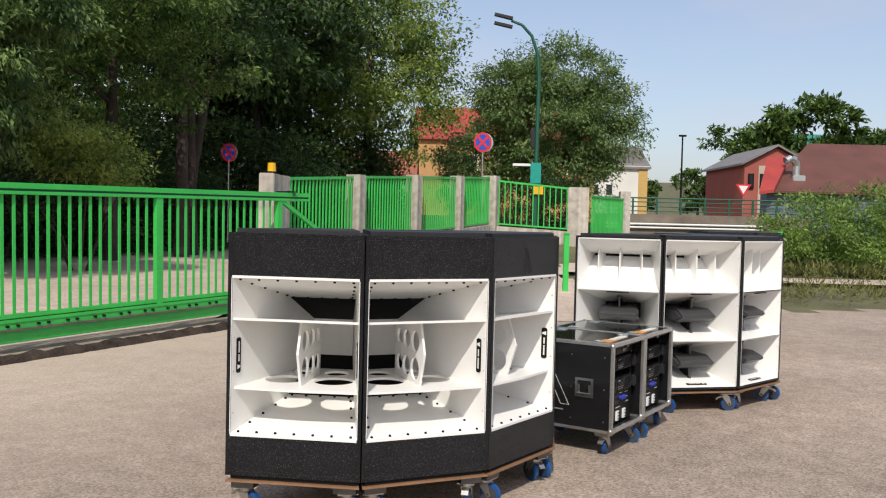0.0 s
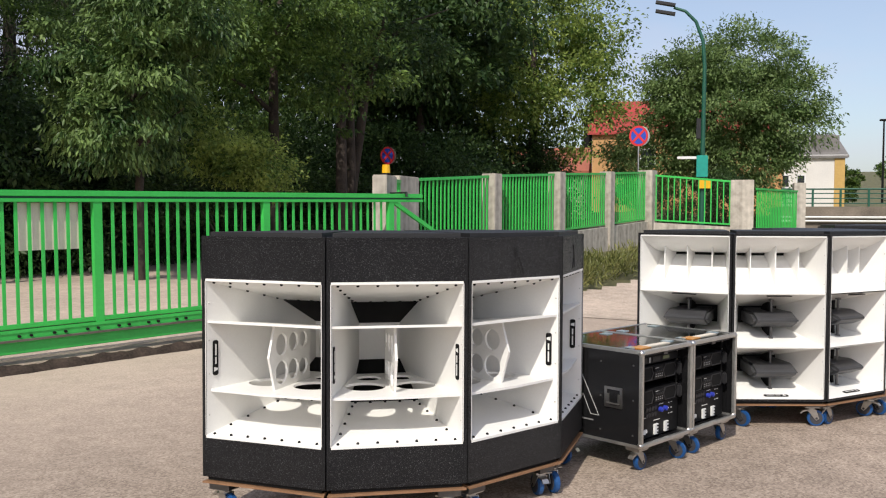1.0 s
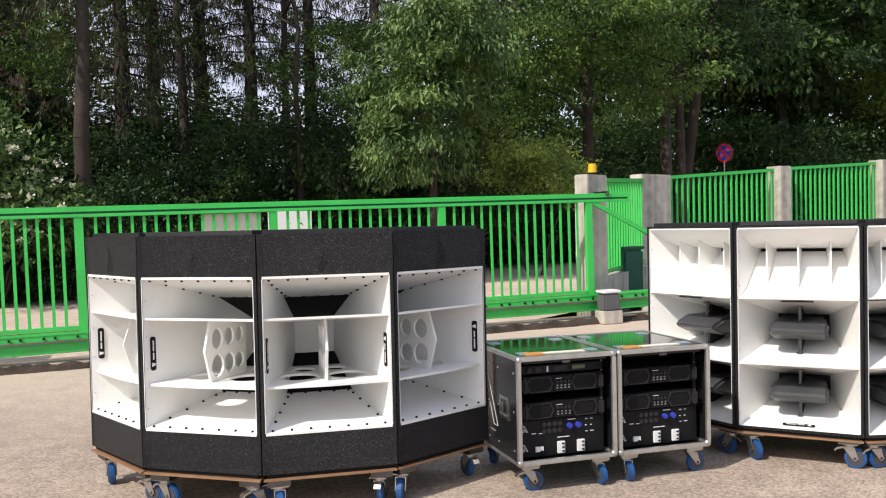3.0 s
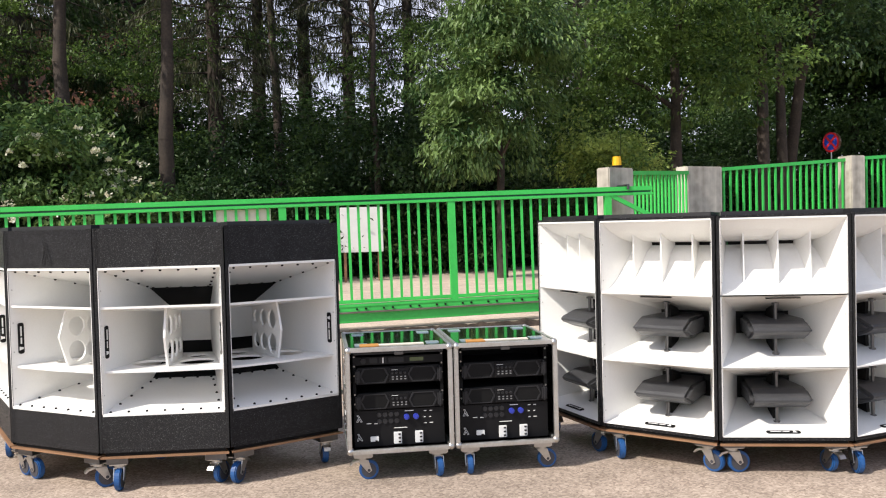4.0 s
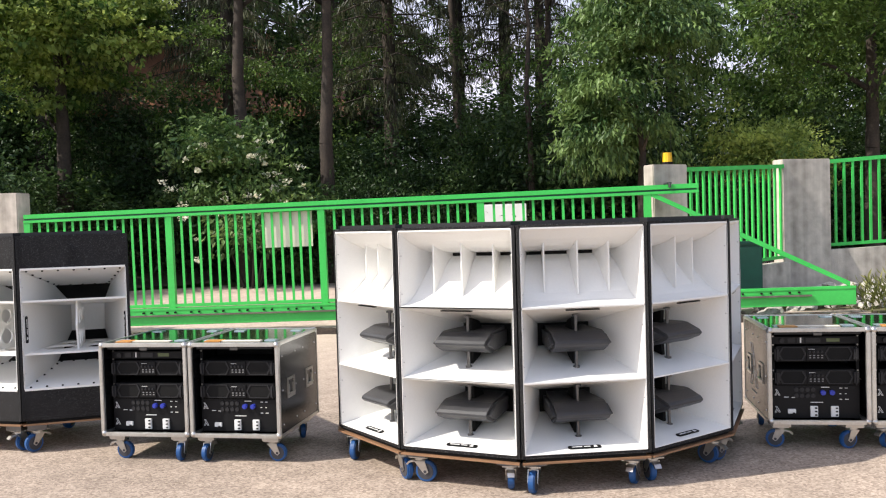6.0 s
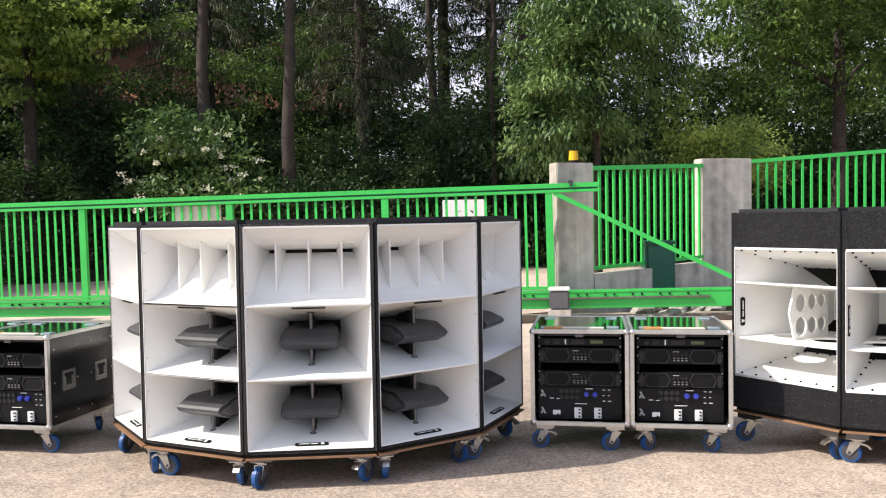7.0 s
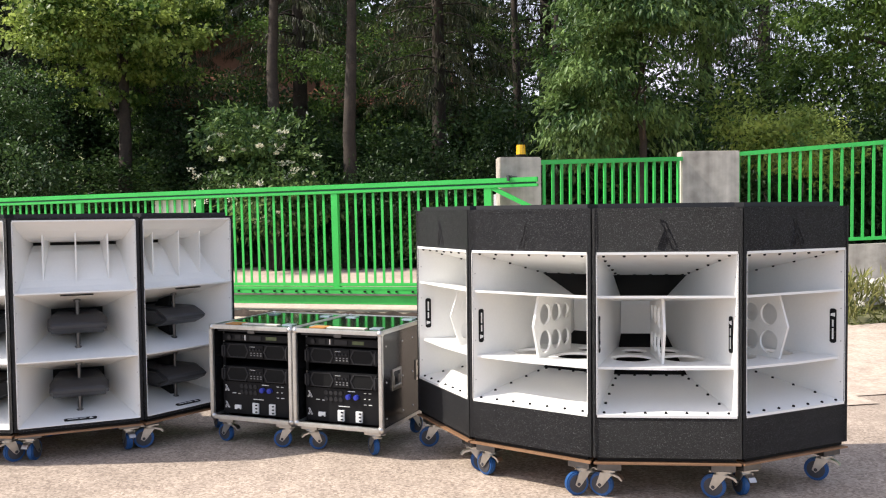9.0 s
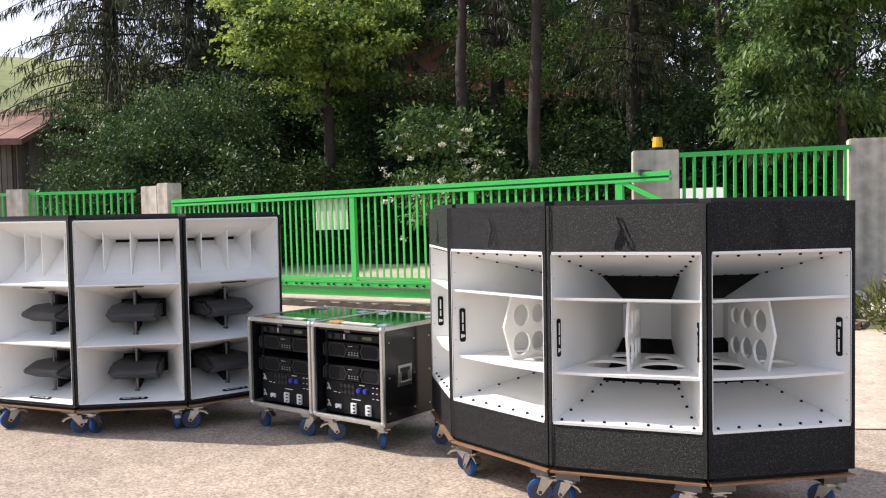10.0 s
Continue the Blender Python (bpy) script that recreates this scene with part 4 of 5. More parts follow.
def sliding_gate():
    g = thing("sliding_gate", "bright green steel sliding gate with square bars", "gate")
    L = 8.26
    part("top_rail", box(-0.62, L, -0.03, 0.03, 1.642, 1.70, 0.004), GREEN, g)
    # Recessed strip coloured dark to stand for the shade in the groove.
    part("groove_shade_strip", box(-0.60, L, -0.008, 0.008, 1.62, 1.642), DARK_GREEN, g)
    part("top_guide", box(-0.62, L, -0.04, 0.04, 1.585, 1.62, 0.003), GREEN, g)
    part("bottom_rail", box(0.0, L, -0.03, 0.03, 0.385, 0.425, 0.003), GREEN, g)
    part("beam", box(-2.42, L, -0.05, 0.05, 0.15, 0.375, 0.006), GREEN, g, "wide green box beam")
    part("beam_lip", box(-2.42, L, -0.058, -0.051, 0.345, 0.378, 0.002), GREEN, g)
    part("tooth_rack", box(-1.9, L - 0.1, -0.085, -0.051, 0.268, 0.288), RACK_STEEL, g, "brownish grey steel tooth rack")
    bolt = mesh_of("bolt", (lambda b: (tube(b, (0, -0.082, 0), (0, -0.05, 0), 0.013, None, 6), b)[1])(bmesh.new()), BLACK)
    for k in range(30):
        for e in (-0.055, 0.055):
            put("bolt", bolt, g, Matrix.Translation((-1.7 + 0.33 * k + e, 0, 0.318)))
    for k in range(5):
        u = min(2.072 * k, L - 0.045)
        part("post", box(u - 0.045, u + 0.045, -0.032, 0.032, 0.375, 1.586), GREEN, g)
    bar = mesh_of("bar", box(-0.016, 0.016, -0.006, 0.006, 0.42, 1.59), GREEN)
    for k in range(4):
        u0, u1 = 2.072 * k + 0.045, min(2.072 * (k + 1), L - 0.045) - 0.045
        n = 15
        for i in range(n):
            put("bar", bar, g, Matrix.Translation((u0 + (u1 - u0) * (i + 1) / (n + 1), 0, 0)))
    bm = bmesh.new()
    slab(bm, [(-0.05, -0.03, 1.56), (-0.05, -0.03, 1.62), (-2.36, -0.03, 0.43), (-2.36, -0.03, 0.37)], (0, 0.05, 0))
    part("brace", bm, GREEN, g)
    part("notice_plate", box(4.28, 4.92, 0.03, 0.036, 1.12, 1.58), PAPER, g, "blank pale notice plate behind the bars")
    g.matrix_basis = GATE_M
    return g


sliding_gate()
guide = thing("gate_guide", "dark steel roller guide fixed to the gate pillar", "gate guide")
part("arm", box(-0.30, -0.24, -0.03, 0.26, 1.705, 1.725), DARK_STEEL, guide)
for v in (-0.05, 0.05):
    bm = bmesh.new()
    tube(bm, (-0.27, v, 1.66), (-0.27, v, 1.73), 0.018, None, 12)
    part("roller", bm, DARK_STEEL, guide)
guide.matrix_basis = GATE_M
motor = thing("gate_motor", "grey gate motor box with white cap on a small plinth", "gate motor")
part("plinth", box(-0.14, 0.14, -0.12, 0.12, 0.0, 0.17, 0.01), CONCRETE, motor)
part("housing", box(-0.12, 0.12, -0.1, 0.1, 0.17, 0.40, 0.02), material("grey_plastic", (0.10, 0.10, 0.105), 0.5), motor)
part("cap", box(-0.13, 0.13, -0.11, 0.11, 0.40, 0.435, 0.01), PRINT, motor)
motor.matrix_basis = GATE_M @ Matrix.Translation((-0.10, -0.28, 0))
SILL = material("stained_concrete", (0.40, 0.32, 0.25), 0.9, vary=0.4, scale=2, fine=25, bump=0.5)
track = tagged(part("gate_track", box(-2.6, 9.2, -0.12, 0.32, -0.02, 0.05, 0.008), SILL), "sandy stained concrete sill under the gate", "kerb", kind="structure")
track.matrix_basis = GATE_M


def tar_strip():
    """A torn, lumpy strip of old tar along the yard side of the sill."""
    bm = bmesh.new()
    n, rows = 260, 6
    grid = []
    for i in range(n + 1):
        u = -2.6 + 11.8 * i / n
        a = -0.30 + 0.04 * noise.noise(Vector((u * 3.1, 0, 0))) + 0.03 * noise.noise(Vector((u * 11, 4, 0)))
        b = -0.10 + 0.02 * noise.noise(Vector((u * 4.3, 9, 0)))
        grid.append([])
        for j in range(rows + 1):
            f = j / rows
            v = a + (b - a) * f
            z = -0.006 + math.sin(math.pi * f) * (0.075 + 0.05 * noise.noise(Vector((u * 7, v * 34, 2))))
            grid[-1].append(bm.verts.new((u, v, z)))
    for i in range(n):
        for j in range(rows):
            bm.faces.new((grid[i][j], grid[i + 1][j], grid[i + 1][j + 1], grid[i][j + 1]))
    mat = material("old_tar", (0.03, 0.023, 0.02), 0.9, vary=0.5, scale=5, fine=45, bump=0.9, tint=(0.085, 0.062, 0.048), spec=0.2)
    q = tagged(part("tar_strip", bm, mat, smooth=True), "dark lumpy strip of old tar along the sill", "tar strip", kind="structure")
    q.matrix_basis = GATE_M


tar_strip()


def pillar(p, turn, sx, sy, z1, label="weathered board-marked concrete gate pillar with stains", low=-0.3):
    bm = box(-sx / 2, sx / 2, -sy / 2, sy / 2, low, z1, 0.012)
    q = thing("concrete_pillar", label, "pillar", "concrete pillars of the fence")
    part("shaft", bm, CONCRETE, q)
    q.matrix_basis = pose(p[0], p[1], 0, 0, 0, turn)
    return q


def fence_panel(a, b, za, zb, base_a, base_b, n, low=-0.3):
    """A green bar panel between two pillars, over a concrete foot wall; heights at both ends."""
    a, b = Vector((*a, 0)), Vector((*b, 0))
    L = (b - a).length
    q = thing("fence_panel", "bright green steel bar fence panel over a concrete foot wall", "fence", "green fence panels")
    rise = lambda x, z0, z1: z0 + (z1 - z0) * x / L
    for name, d0, d1, z in (("top_rail", -0.055, 0.0, 0), ("bottom_rail", 0.05, 0.095, 1)):
        bm = bmesh.new()
        A, B = (za, zb) if z == 0 else (base_a, base_b)
        slab(bm, [(0, -0.022, A + d0), (L, -0.022, B + d0), (L, -0.022, B + d1), (0, -0.022, A + d1)], (0, 0.044, 0))
        part(name, bm, GREEN, q)
    for i in range(n):
        x = L * (i + 0.5) / n
        part("bar", box(x - 0.016, x + 0.016, -0.014, 0.014, rise(x, base_a, base_b) + 0.09, rise(x, za, zb) - 0.05), GREEN, q)
    bm = bmesh.new()
    slab(bm, [(0, -0.1, low), (L, -0.1, low), (L, -0.1, base_b), (0, -0.1, base_a)], (0, 0.2, 0))
    part("foot_wall", bm, CONCRETE, q, "low concrete foot wall")
    q.matrix_basis = pose(a.x, a.y, 0, 0, 0, math.degrees(math.atan2((b - a).y, (b - a).x)))
    return q


GD = math.degrees(math.atan2(-GATE_DIR.y, -GATE_DIR.x))
pillar((-2.43, 12.01), 90, 0.53, 0.21, 2.03)
pillar((-2.91, 14.80), 79, 0.78, 0.25, 2.145)
beacon = thing("warning_beacon", "yellow warning beacon on top of the gate pillar", "beacon")
bm = bmesh.new()
tube(bm, (0, 0, 0.0), (0, 0, 0.12), 0.062, 0.055, 12)
part("lens", bm, YELLOW, beacon)
bm = bmesh.new()
tube(bm, (0, 0, -0.03), (0, 0, 0.0), 0.07, None, 12)
part("base", bm, BLACK, beacon)
bm = bmesh.new()
tube(bm, (0.05, 0.02, 0.0), (0.05, 0.02, 0.42), 0.003, None, 5)
part("aerial", bm, BLACK, beacon)
beacon.location = (-2.42, 12.04, 2.065)
fence_panel((-2.49, 12.30), (-2.86, 14.4), 2.0, 2.07, 0.59, 0.67, 17)
ROW = [(-2.87, 15.16), (-1.83, 17.85), (-0.72, 20.50), (0.36, 23.38), (1.44, 26.30)]
TOPS = [2.15, 2.335, 2.495, 2.645, 2.82]
BASE = [0.81, 0.925, 1.06, 1.19, 1.33]
for k in range(4):
    fence_panel(ROW[k], ROW[k + 1], TOPS[k] - 0.02, TOPS[k + 1] - 0.03, BASE[k], BASE[k + 1], 22)
    big = k == 3
    pillar(ROW[k + 1], 68, 0.42 if big else 0.30, 0.45 if big else 0.32, TOPS[k + 1])
fence_panel(ROW[4], (3.82, 26.0), 2.72, 2.50, 1.30, 1.18, 14)
pillar((4.06, 25.9), -8, 0.62, 0.4, 2.51)
# open leaf gate beyond the yard
fence_panel((4.40, 25.6), (6.04, 28.85), 2.28, 2.30, 0.9, 1.0, 26, 0.6)
pillar((6.22, 29.55), 0, 0.35, 0.35, 2.56)
# far side of the gate
PL = along(8.5, 0.1)
pillar((PL.x, PL.y), GD, 0.30, 0.30, 1.94)
pillar((along(8.92, 0.15).x, along(8.92, 0.15).y), GD, 0.46, 0.34, 1.90)
L1, L2, L3 = (-6.95, 3.45), (-7.45, 0.95), (-7.95, -1.9)
fence_panel(L1, L2, 1.86, 1.86, 0.45, 0.45, 17)
pillar(L2, 80, 0.38, 0.34, 1.92)
fence_panel((-7.5, 0.75), L3, 1.86, 1.86, 0.45, 0.45, 18)
cabinet = thing("utility_box", "dark green utility box beside the foot wall", "utility box")
part("body", box(-0.2, 0.2, -0.16, 0.16, 0.0, 0.92, 0.03), DARK_GREEN, cabinet)
part("lid", box(-0.22, 0.22, -0.18, 0.18, 0.92, 0.97, 0.02), DARK_GREEN, cabinet)
cabinet.matrix_basis = pose(-2.68, 13.5, 0.03, 0, 0, 70)
board = thing("notice_board", "pale weathered board standing at the wood's edge", "board")
part("panel", box(-0.5, 0.5, -0.02, 0.02, 0.7, 1.75, 0.01), PRINT, board)
for s in (-1, 1):
    part("leg", box(s * 0.4 - 0.03, s * 0.4 + 0.03, 0.021, 0.07, 0.0, 1.6), WOOD, board)
board.matrix_basis = pose(-11.6, 14.4, height(-11.6, 14.4), 0, 0, 62)


# ---- rubble and weeds by the fence ----
def rubble(seed):
    r = random.Random(seed)
    bm = bmesh.new()
    bmesh.ops.create_icosphere(bm, subdivisions=2, radius=1.0)
    for v in bm.verts:
        k = 0.75 + 0.5 * noise.noise(v.co * 1.3 + Vector((seed * 7, 0, 0)))
        v.co = Vector((v.co.x * k, v.co.y * k * 0.8, v.co.z * k * 0.6))
    return mesh_of("stone", bm, STONE)


STONE = material("pale_rubble", (0.46, 0.43, 0.38), 0.9, vary=0.3, scale=3, fine=20, bump=0.6, per_object=0.4)
shapes = [rubble(s) for s in range(5)]
r = random.Random(4)
for k in range(150):
    y = r.uniform(12.7, 18.6)
    wall = -2.5 - 0.17 * (y - 12.3) if y < 14.9 else -2.85 + 0.386 * (y - 15.16)
    off = 0.3 + abs(r.gauss(0, 0.45))
    x = wall + off
    s = r.uniform(0.06, 0.22)
    st = tagged(new("rubble_stone", shapes[k % 5]), "pale broken stone lying by the fence wall", "stone", "rubble stones by the fence")
    st.matrix_basis = pose(x, y, height(x, y) + s * 0.25 + max(0, 0.16 - 0.2 * off), r.uniform(-20, 20), r.uniform(-20, 20), r.uniform(0, 360)) @ Matrix.Scale(s, 4)


def weeds(name, spots, count, size, seed, label, mat=WEED, spread=0.5):
    g = random.Random(seed)
    blobs = [((x, y, height(x, y) + h * 0.4), (rx, ry, h * 0.5)) for x, y, rx, ry, h in spots]
    me = leaves_mesh(name, mat, blobs, count, size, seed, 0.12, -1.2, 0.16, 14)
    return tagged(new(name, me), label, "plant", kind="stuff")


weeds("weeds", [(-0.8 + 0.35 * k, 14.2 + 0.9 * k, 0.6, 0.5, 0.5) for k in range(6)] + [(-3.3, 16.0, 0.5, 0.5, 0.4)], 4500, 0.14, 21, "dry grass and weeds among the stones")
weeds("tall_grass", [(6 + 2.2 * k, 17.5 + (k % 3) * 0.9, 1.8, 1.4, 0.18) for k in range(12)] + [(7.5, 16.7, 0.7, 0.5, 0.8), (9.8, 17.4, 0.5, 0.5, 0.6)], 7000, 0.13, 22, "tall yellow green grass at the edge of the yard")
weeds("far_grass", [(6 + 3.0 * k, 26 + (k % 2), 2.2, 1.6, 0.3) for k in range(10)], 8000, 0.25, 23, "rough grass beyond the concrete strip")
weeds("barn_grass", [(-9.5 - 1.6 * k, -2.5 - 0.9 * (k % 4), 1.6, 1.4, 1.3) for k in range(8)], 8000, 0.4, 24, "tall pale meadow grass by the barn")


# ---- trees ----
def trunk_mesh(h, r0, lean, seed, limbs=6, crown=0.5, bm=None):
    g = random.Random(seed)
    bm = bm or bmesh.new()
    n = 7
    pts = [Vector((lean * h * (i / n) ** 1.3 + g.uniform(-0.05, 0.05) * i * 0.4, g.uniform(-0.05, 0.05) * i * 0.4, h * i / n - 0.3 * (i == 0))) for i in range(n + 1)]
    rad = [r0 * (1.25 if i == 0 else 1) * (1 - 0.8 * i / n) for i in range(n + 1)]
    limb(bm, pts, rad, 9)
    for k in range(limbs):
        i = g.randint(max(2, int(n * (1 - crown))), n - 1)
        a = g.uniform(0, 6.28)
        l = g.uniform(0.25, 0.42) * h * 0.7
        p = pts[i]
        m = p + Vector((math.cos(a) * l * 0.5, math.sin(a) * l * 0.5, l * 0.35))
        e = p + Vector((math.cos(a) * l, math.sin(a) * l, l * 0.55))
        limb(bm, [p, m, e], [rad[i] * 0.55, rad[i] * 0.35, rad[i] * 0.12], 6)
    return mesh_of("trunk", bm, BARK, True)


def tree(p, h, r0, blobs, leaves, size, mat, seed, label, lean=0.0, category="tree", group="trees of the wood", clump=0.35, limbs=6, droop=0.3, slim=0.5, per=90, flat=0.55):
    t = thing("tree" if category == "tree" else "bush", label, category, group)
    if h:
        part("trunk", trunk_mesh(h, r0, lean, seed, limbs), BARK, t)
    else:
        g = random.Random(seed)
        for k in range(5):
            bm = bmesh.new()
            a, l = g.uniform(0, 6.28), g.uniform(1.0, 1.8)
            limb(bm, [Vector((0.15 * math.cos(a), 0.15 * math.sin(a), -0.1)), Vector((0.35 * l * math.cos(a), 0.35 * l * math.sin(a), 0.6 * l)), Vector((0.6 * l * math.cos(a), 0.6 * l * math.sin(a), l))], [0.035, 0.024, 0.01], 6)
            part("stem", bm, BARK, t, smooth=True)
    part("crown", leaves_mesh("crown", mat, blobs, leaves, size, seed, clump, droop, slim, per, flat), mat, t)
    t.matrix_basis = pose(p[0], p[1], height(*p))
    return t


def crown_blobs(seed, z, rx, rz, n=7):
    g = random.Random(seed)
    out = [((0, 0, z), (rx * 0.7, rx * 0.7, rz * 0.75))]
    for k in range(n):
        a = 6.28 * k / n + g.uniform(-0.4, 0.4)
        d = rx * g.uniform(0.45, 0.7)
        out.append(((d * math.cos(a), d * math.sin(a), z + rz * g.uniform(-0.6, 0.65)), (rx * g.uniform(0.3, 0.5),) * 2 + (rz * g.uniform(0.25, 0.45),)))
    return out


W1 = "leafy tree with hanging light green leaves at the wood's edge"
tree((-9.1, 16.5), 6.4, 0.12, crown_blobs(1, 4.3, 2.3, 2.7, 11), 30000, 0.16, LEAF_MID, 1, W1, clump=0.24, droop=0.9, slim=0.36, per=150, flat=0.5)
tree((-8.2, 19.3), 0, 0, crown_blobs(2, 2.75, 1.5, 1.3, 9), 8500, 0.11, LEAF_LIGHT, 2, "small pale green shrub behind the fence", category="bush", clump=0.2)
tree((-9.2, 23.6), 10, 0.22, crown_blobs(3, 5.6, 4.2, 3.0, 12), 28000, 0.16, LEAF, 3, "maple with a short dark trunk and tiers of broad leaves", 0.02, clump=0.42, per=110, flat=0.22)
tree((-11.4, 39.4), 16.5, 0.36, crown_blobs(4, 11.0, 5.8, 5.6, 11), 26000, 0.24, LEAF, 4, "tall dark broadleaf tree with a leaning trunk", 0.1, clump=0.5)
tree((-8.5, 38.5), 15, 0.32, crown_blobs(5, 9.0, 5.6, 5.2, 11), 18000, 0.34, LEAF_DARK, 5, "tall dark broadleaf tree in the wood", clump=0.55)
# The lighter leaf colour here stands in for sun on the outer leaves.
tree((-4.2, 46.5), 15, 0.34, crown_blobs(6, 9.6, 5.4, 6.4, 15), 36000, 0.24, LEAF_LIGHT, 6, "tall broadleaf tree at the wood's end, sunlight put into its leaf colour", clump=0.5)
tree((-16.8, 4.8), 9.0, 0.24, crown_blobs(7, 6.3, 3.3, 2.5, 12), 24000, 0.14, LEAF_LIGHT, 7, "young maple with yellow green leaves and a pale slim trunk", clump=0.30, per=110, flat=0.25, slim=0.75)
elder = tree((-14.0, 8.8), 0, 0, crown_blobs(8, 2.4, 1.9, 2.0, 9), 13000, 0.15, LEAF_MID, 8, "elder bush with flat white blossom heads", category="bush", clump=0.25)
part("blossom", leaves_mesh("blossom", BLOSSOM, [((0.75, -0.4, 2.2), (1.6, 1.7, 1.7))], 1700, 0.06, 81, 0.045, -0.4, 0.95, 24), BLOSSOM, elder)
HEDGE = "tall dense green shrub at the end of the wood"
tree((-14.9, 1.3), 0, 0, crown_blobs(16, 3.0, 2.6, 3.0, 12), 24000, 0.11, LEAF_DARK, 16, HEDGE, category="bush", group="bushes on the bank", clump=0.28, flat=0.4)
tree((-15.8, -1.6), 0, 0, crown_blobs(17, 2.7, 1.9, 2.7, 10), 16000, 0.11, LEAF_DARK, 17, HEDGE, category="bush", group="bushes on the bank", clump=0.28, flat=0.4)
bush = tree((-13.6, 13.2), 0, 0, crown_blobs(9, 1.7, 1.9, 1.9, 8), 12000, 0.10, LEAF_SHADED, 9, "green bush on the bank, shade put into its leaf colour", category="bush", group="bushes on the bank", clump=0.28)
r = random.Random(9)
for x, y, s in ((-11.8, 19.2, 1.3), (-11.4, 21.8, 1.35), (-13.8, 16.3, 1.1), (-14.4, 11.0, 0.95), (-14.9, 13.6, 1.4), (-13.6, 2.6, 1.2), (-14.6, 0.3, 1.3), (-18.5, 6.8, 1.6), (-13.2, 22.3, 1.3), (-13.0, 26.4, 1.5), (-13.2, 30.2, 1.7), (-16.4, 9.4, 1.4), (-13.8, 17.0, 1.6), (-13.2, 35.6, 1.9), (-7.5, 41, 1.5), (-6.2, 36.5, 1.5), (2.9, 42, 0.8), (5.5, 42, 1.1), (8.2, 44, 0.45), (-4.6, 44.0, 1.7), (-4.6, 47.5, 1.6), (-14.4, 20.0, 1.6), (-14.5, 33.0, 1.9)):
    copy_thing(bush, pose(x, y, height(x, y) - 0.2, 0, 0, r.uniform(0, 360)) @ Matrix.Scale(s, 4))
# undergrowth on the bank
blobs = []
for k in range(130):
    u, d = r.uniform(-34, 16), r.uniform(0.0, 10)
    p = along(u, 9)
    p = along(u, d + track_edge(p.y) + 0.4)
    blobs.append(((p.x, p.y, height(p.x, p.y) + 0.3), (1.3, 1.3, 0.75)))
tagged(new("undergrowth", leaves_mesh("undergrowth", LEAF_SHADED, blobs, 120000, 0.08, 31, 0.30)), "ivy and brambles covering the bank, leaves coloured as in shade", "plants", kind="stuff")


sprays = []
for k in range(95):
    u = r.uniform(-12, 15)
    p = along(u, 9)
    p = along(u, track_edge(p.y) + r.uniform(0.8, 6.0))
    q = r.uniform(0.6, 1.2)
    sprays.append(((p.x, p.y, height(p.x, p.y) + r.uniform(1.8, 6.8)), (q, q, q * 0.45)))
tagged(new("understorey_leaves", leaves_mesh("understorey_leaves", LEAF, sprays, 42000, 0.10, 33, 0.24, 0.3, 0.6, 70, 0.35)), "leafy sprays of saplings between the trunks", "plants", kind="stuff")


def spruce_boughs(seed, h, boughs, low, reach, twigs):
    """Drooping boughs: thin limbs in one mesh, and the hanging needle twigs along them in another."""
    g = np.random.default_rng(seed)
    bm = bmesh.new()
    root, tip = [], []
    for k in range(boughs):
        z = h * (low + (0.98 - low) * (k + g.uniform(0, 1)) / boughs)
        l = reach * (1 - z / h) ** 0.8 * g.uniform(0.6, 1.1) + 0.35
        a = k * 2.4 + g.uniform(-0.4, 0.4)
        d = np.array((math.cos(a), math.sin(a), 0.0))
        at = lambda f: d * l * f + np.array((0, 0, z + l * (0.12 * f - 0.42 * f * f)))
        limb(bm, [Vector(at(f)) for f in (0.0, 0.35, 0.7, 1.0)], [0.035, 0.025, 0.014, 0.005], 4)
        n = int(twigs * l)
        f = g.uniform(0.12, 1.0, n)
        for q in f:
            across = g.normal() * 0.22 * l * (1.1 - q)
            p = at(q) + np.array((-d[1], d[0], -0.25 * abs(across) / max(across, 0.2, -across))) * across
            p[2] -= g.uniform(0, 0.1)
            root.append(p)
            w = np.array((g.normal() * 0.25, g.normal() * 0.25, -1.0)) + d * g.uniform(-0.1, 0.6)
            tip.append(w / np.linalg.norm(w) * g.uniform(0.12, 0.45))
    root, tip = np.array(root), np.array(tip)
    side = np.cross(tip, g.normal(size=tip.shape))
    side /= np.linalg.norm(side, axis=1)[:, None] + 1e-9
    wide = g.uniform(0.008, 0.02, (len(root), 1))
    v = np.stack((root, root + tip * 0.4 + side * wide, root + tip, root + tip * 0.45 - side * wide), 1).reshape(-1, 3)
    me = bpy.data.meshes.new("crown")
    me.from_pydata(v.tolist(), [], [(4 * i, 4 * i + 1, 4 * i + 2, 4 * i + 3) for i in range(len(root))])
    me.materials.append(NEEDLE)
    return bm, me


def conifer(seed, h, boughs=110, low=0.24, reach=3.4, twigs=70, label="tall dark spruce with a bare lower trunk and hanging twigs"):
    t = thing("spruce", label, "tree", "spruces in the wood")
    wood, needles = spruce_boughs(seed, h, boughs, low, reach, twigs)
    part("trunk", trunk_mesh(h, 0.27, 0.0, seed, 0, 0.5, wood), BARK, t)
    part("crown", needles, NEEDLE, t)
    return t


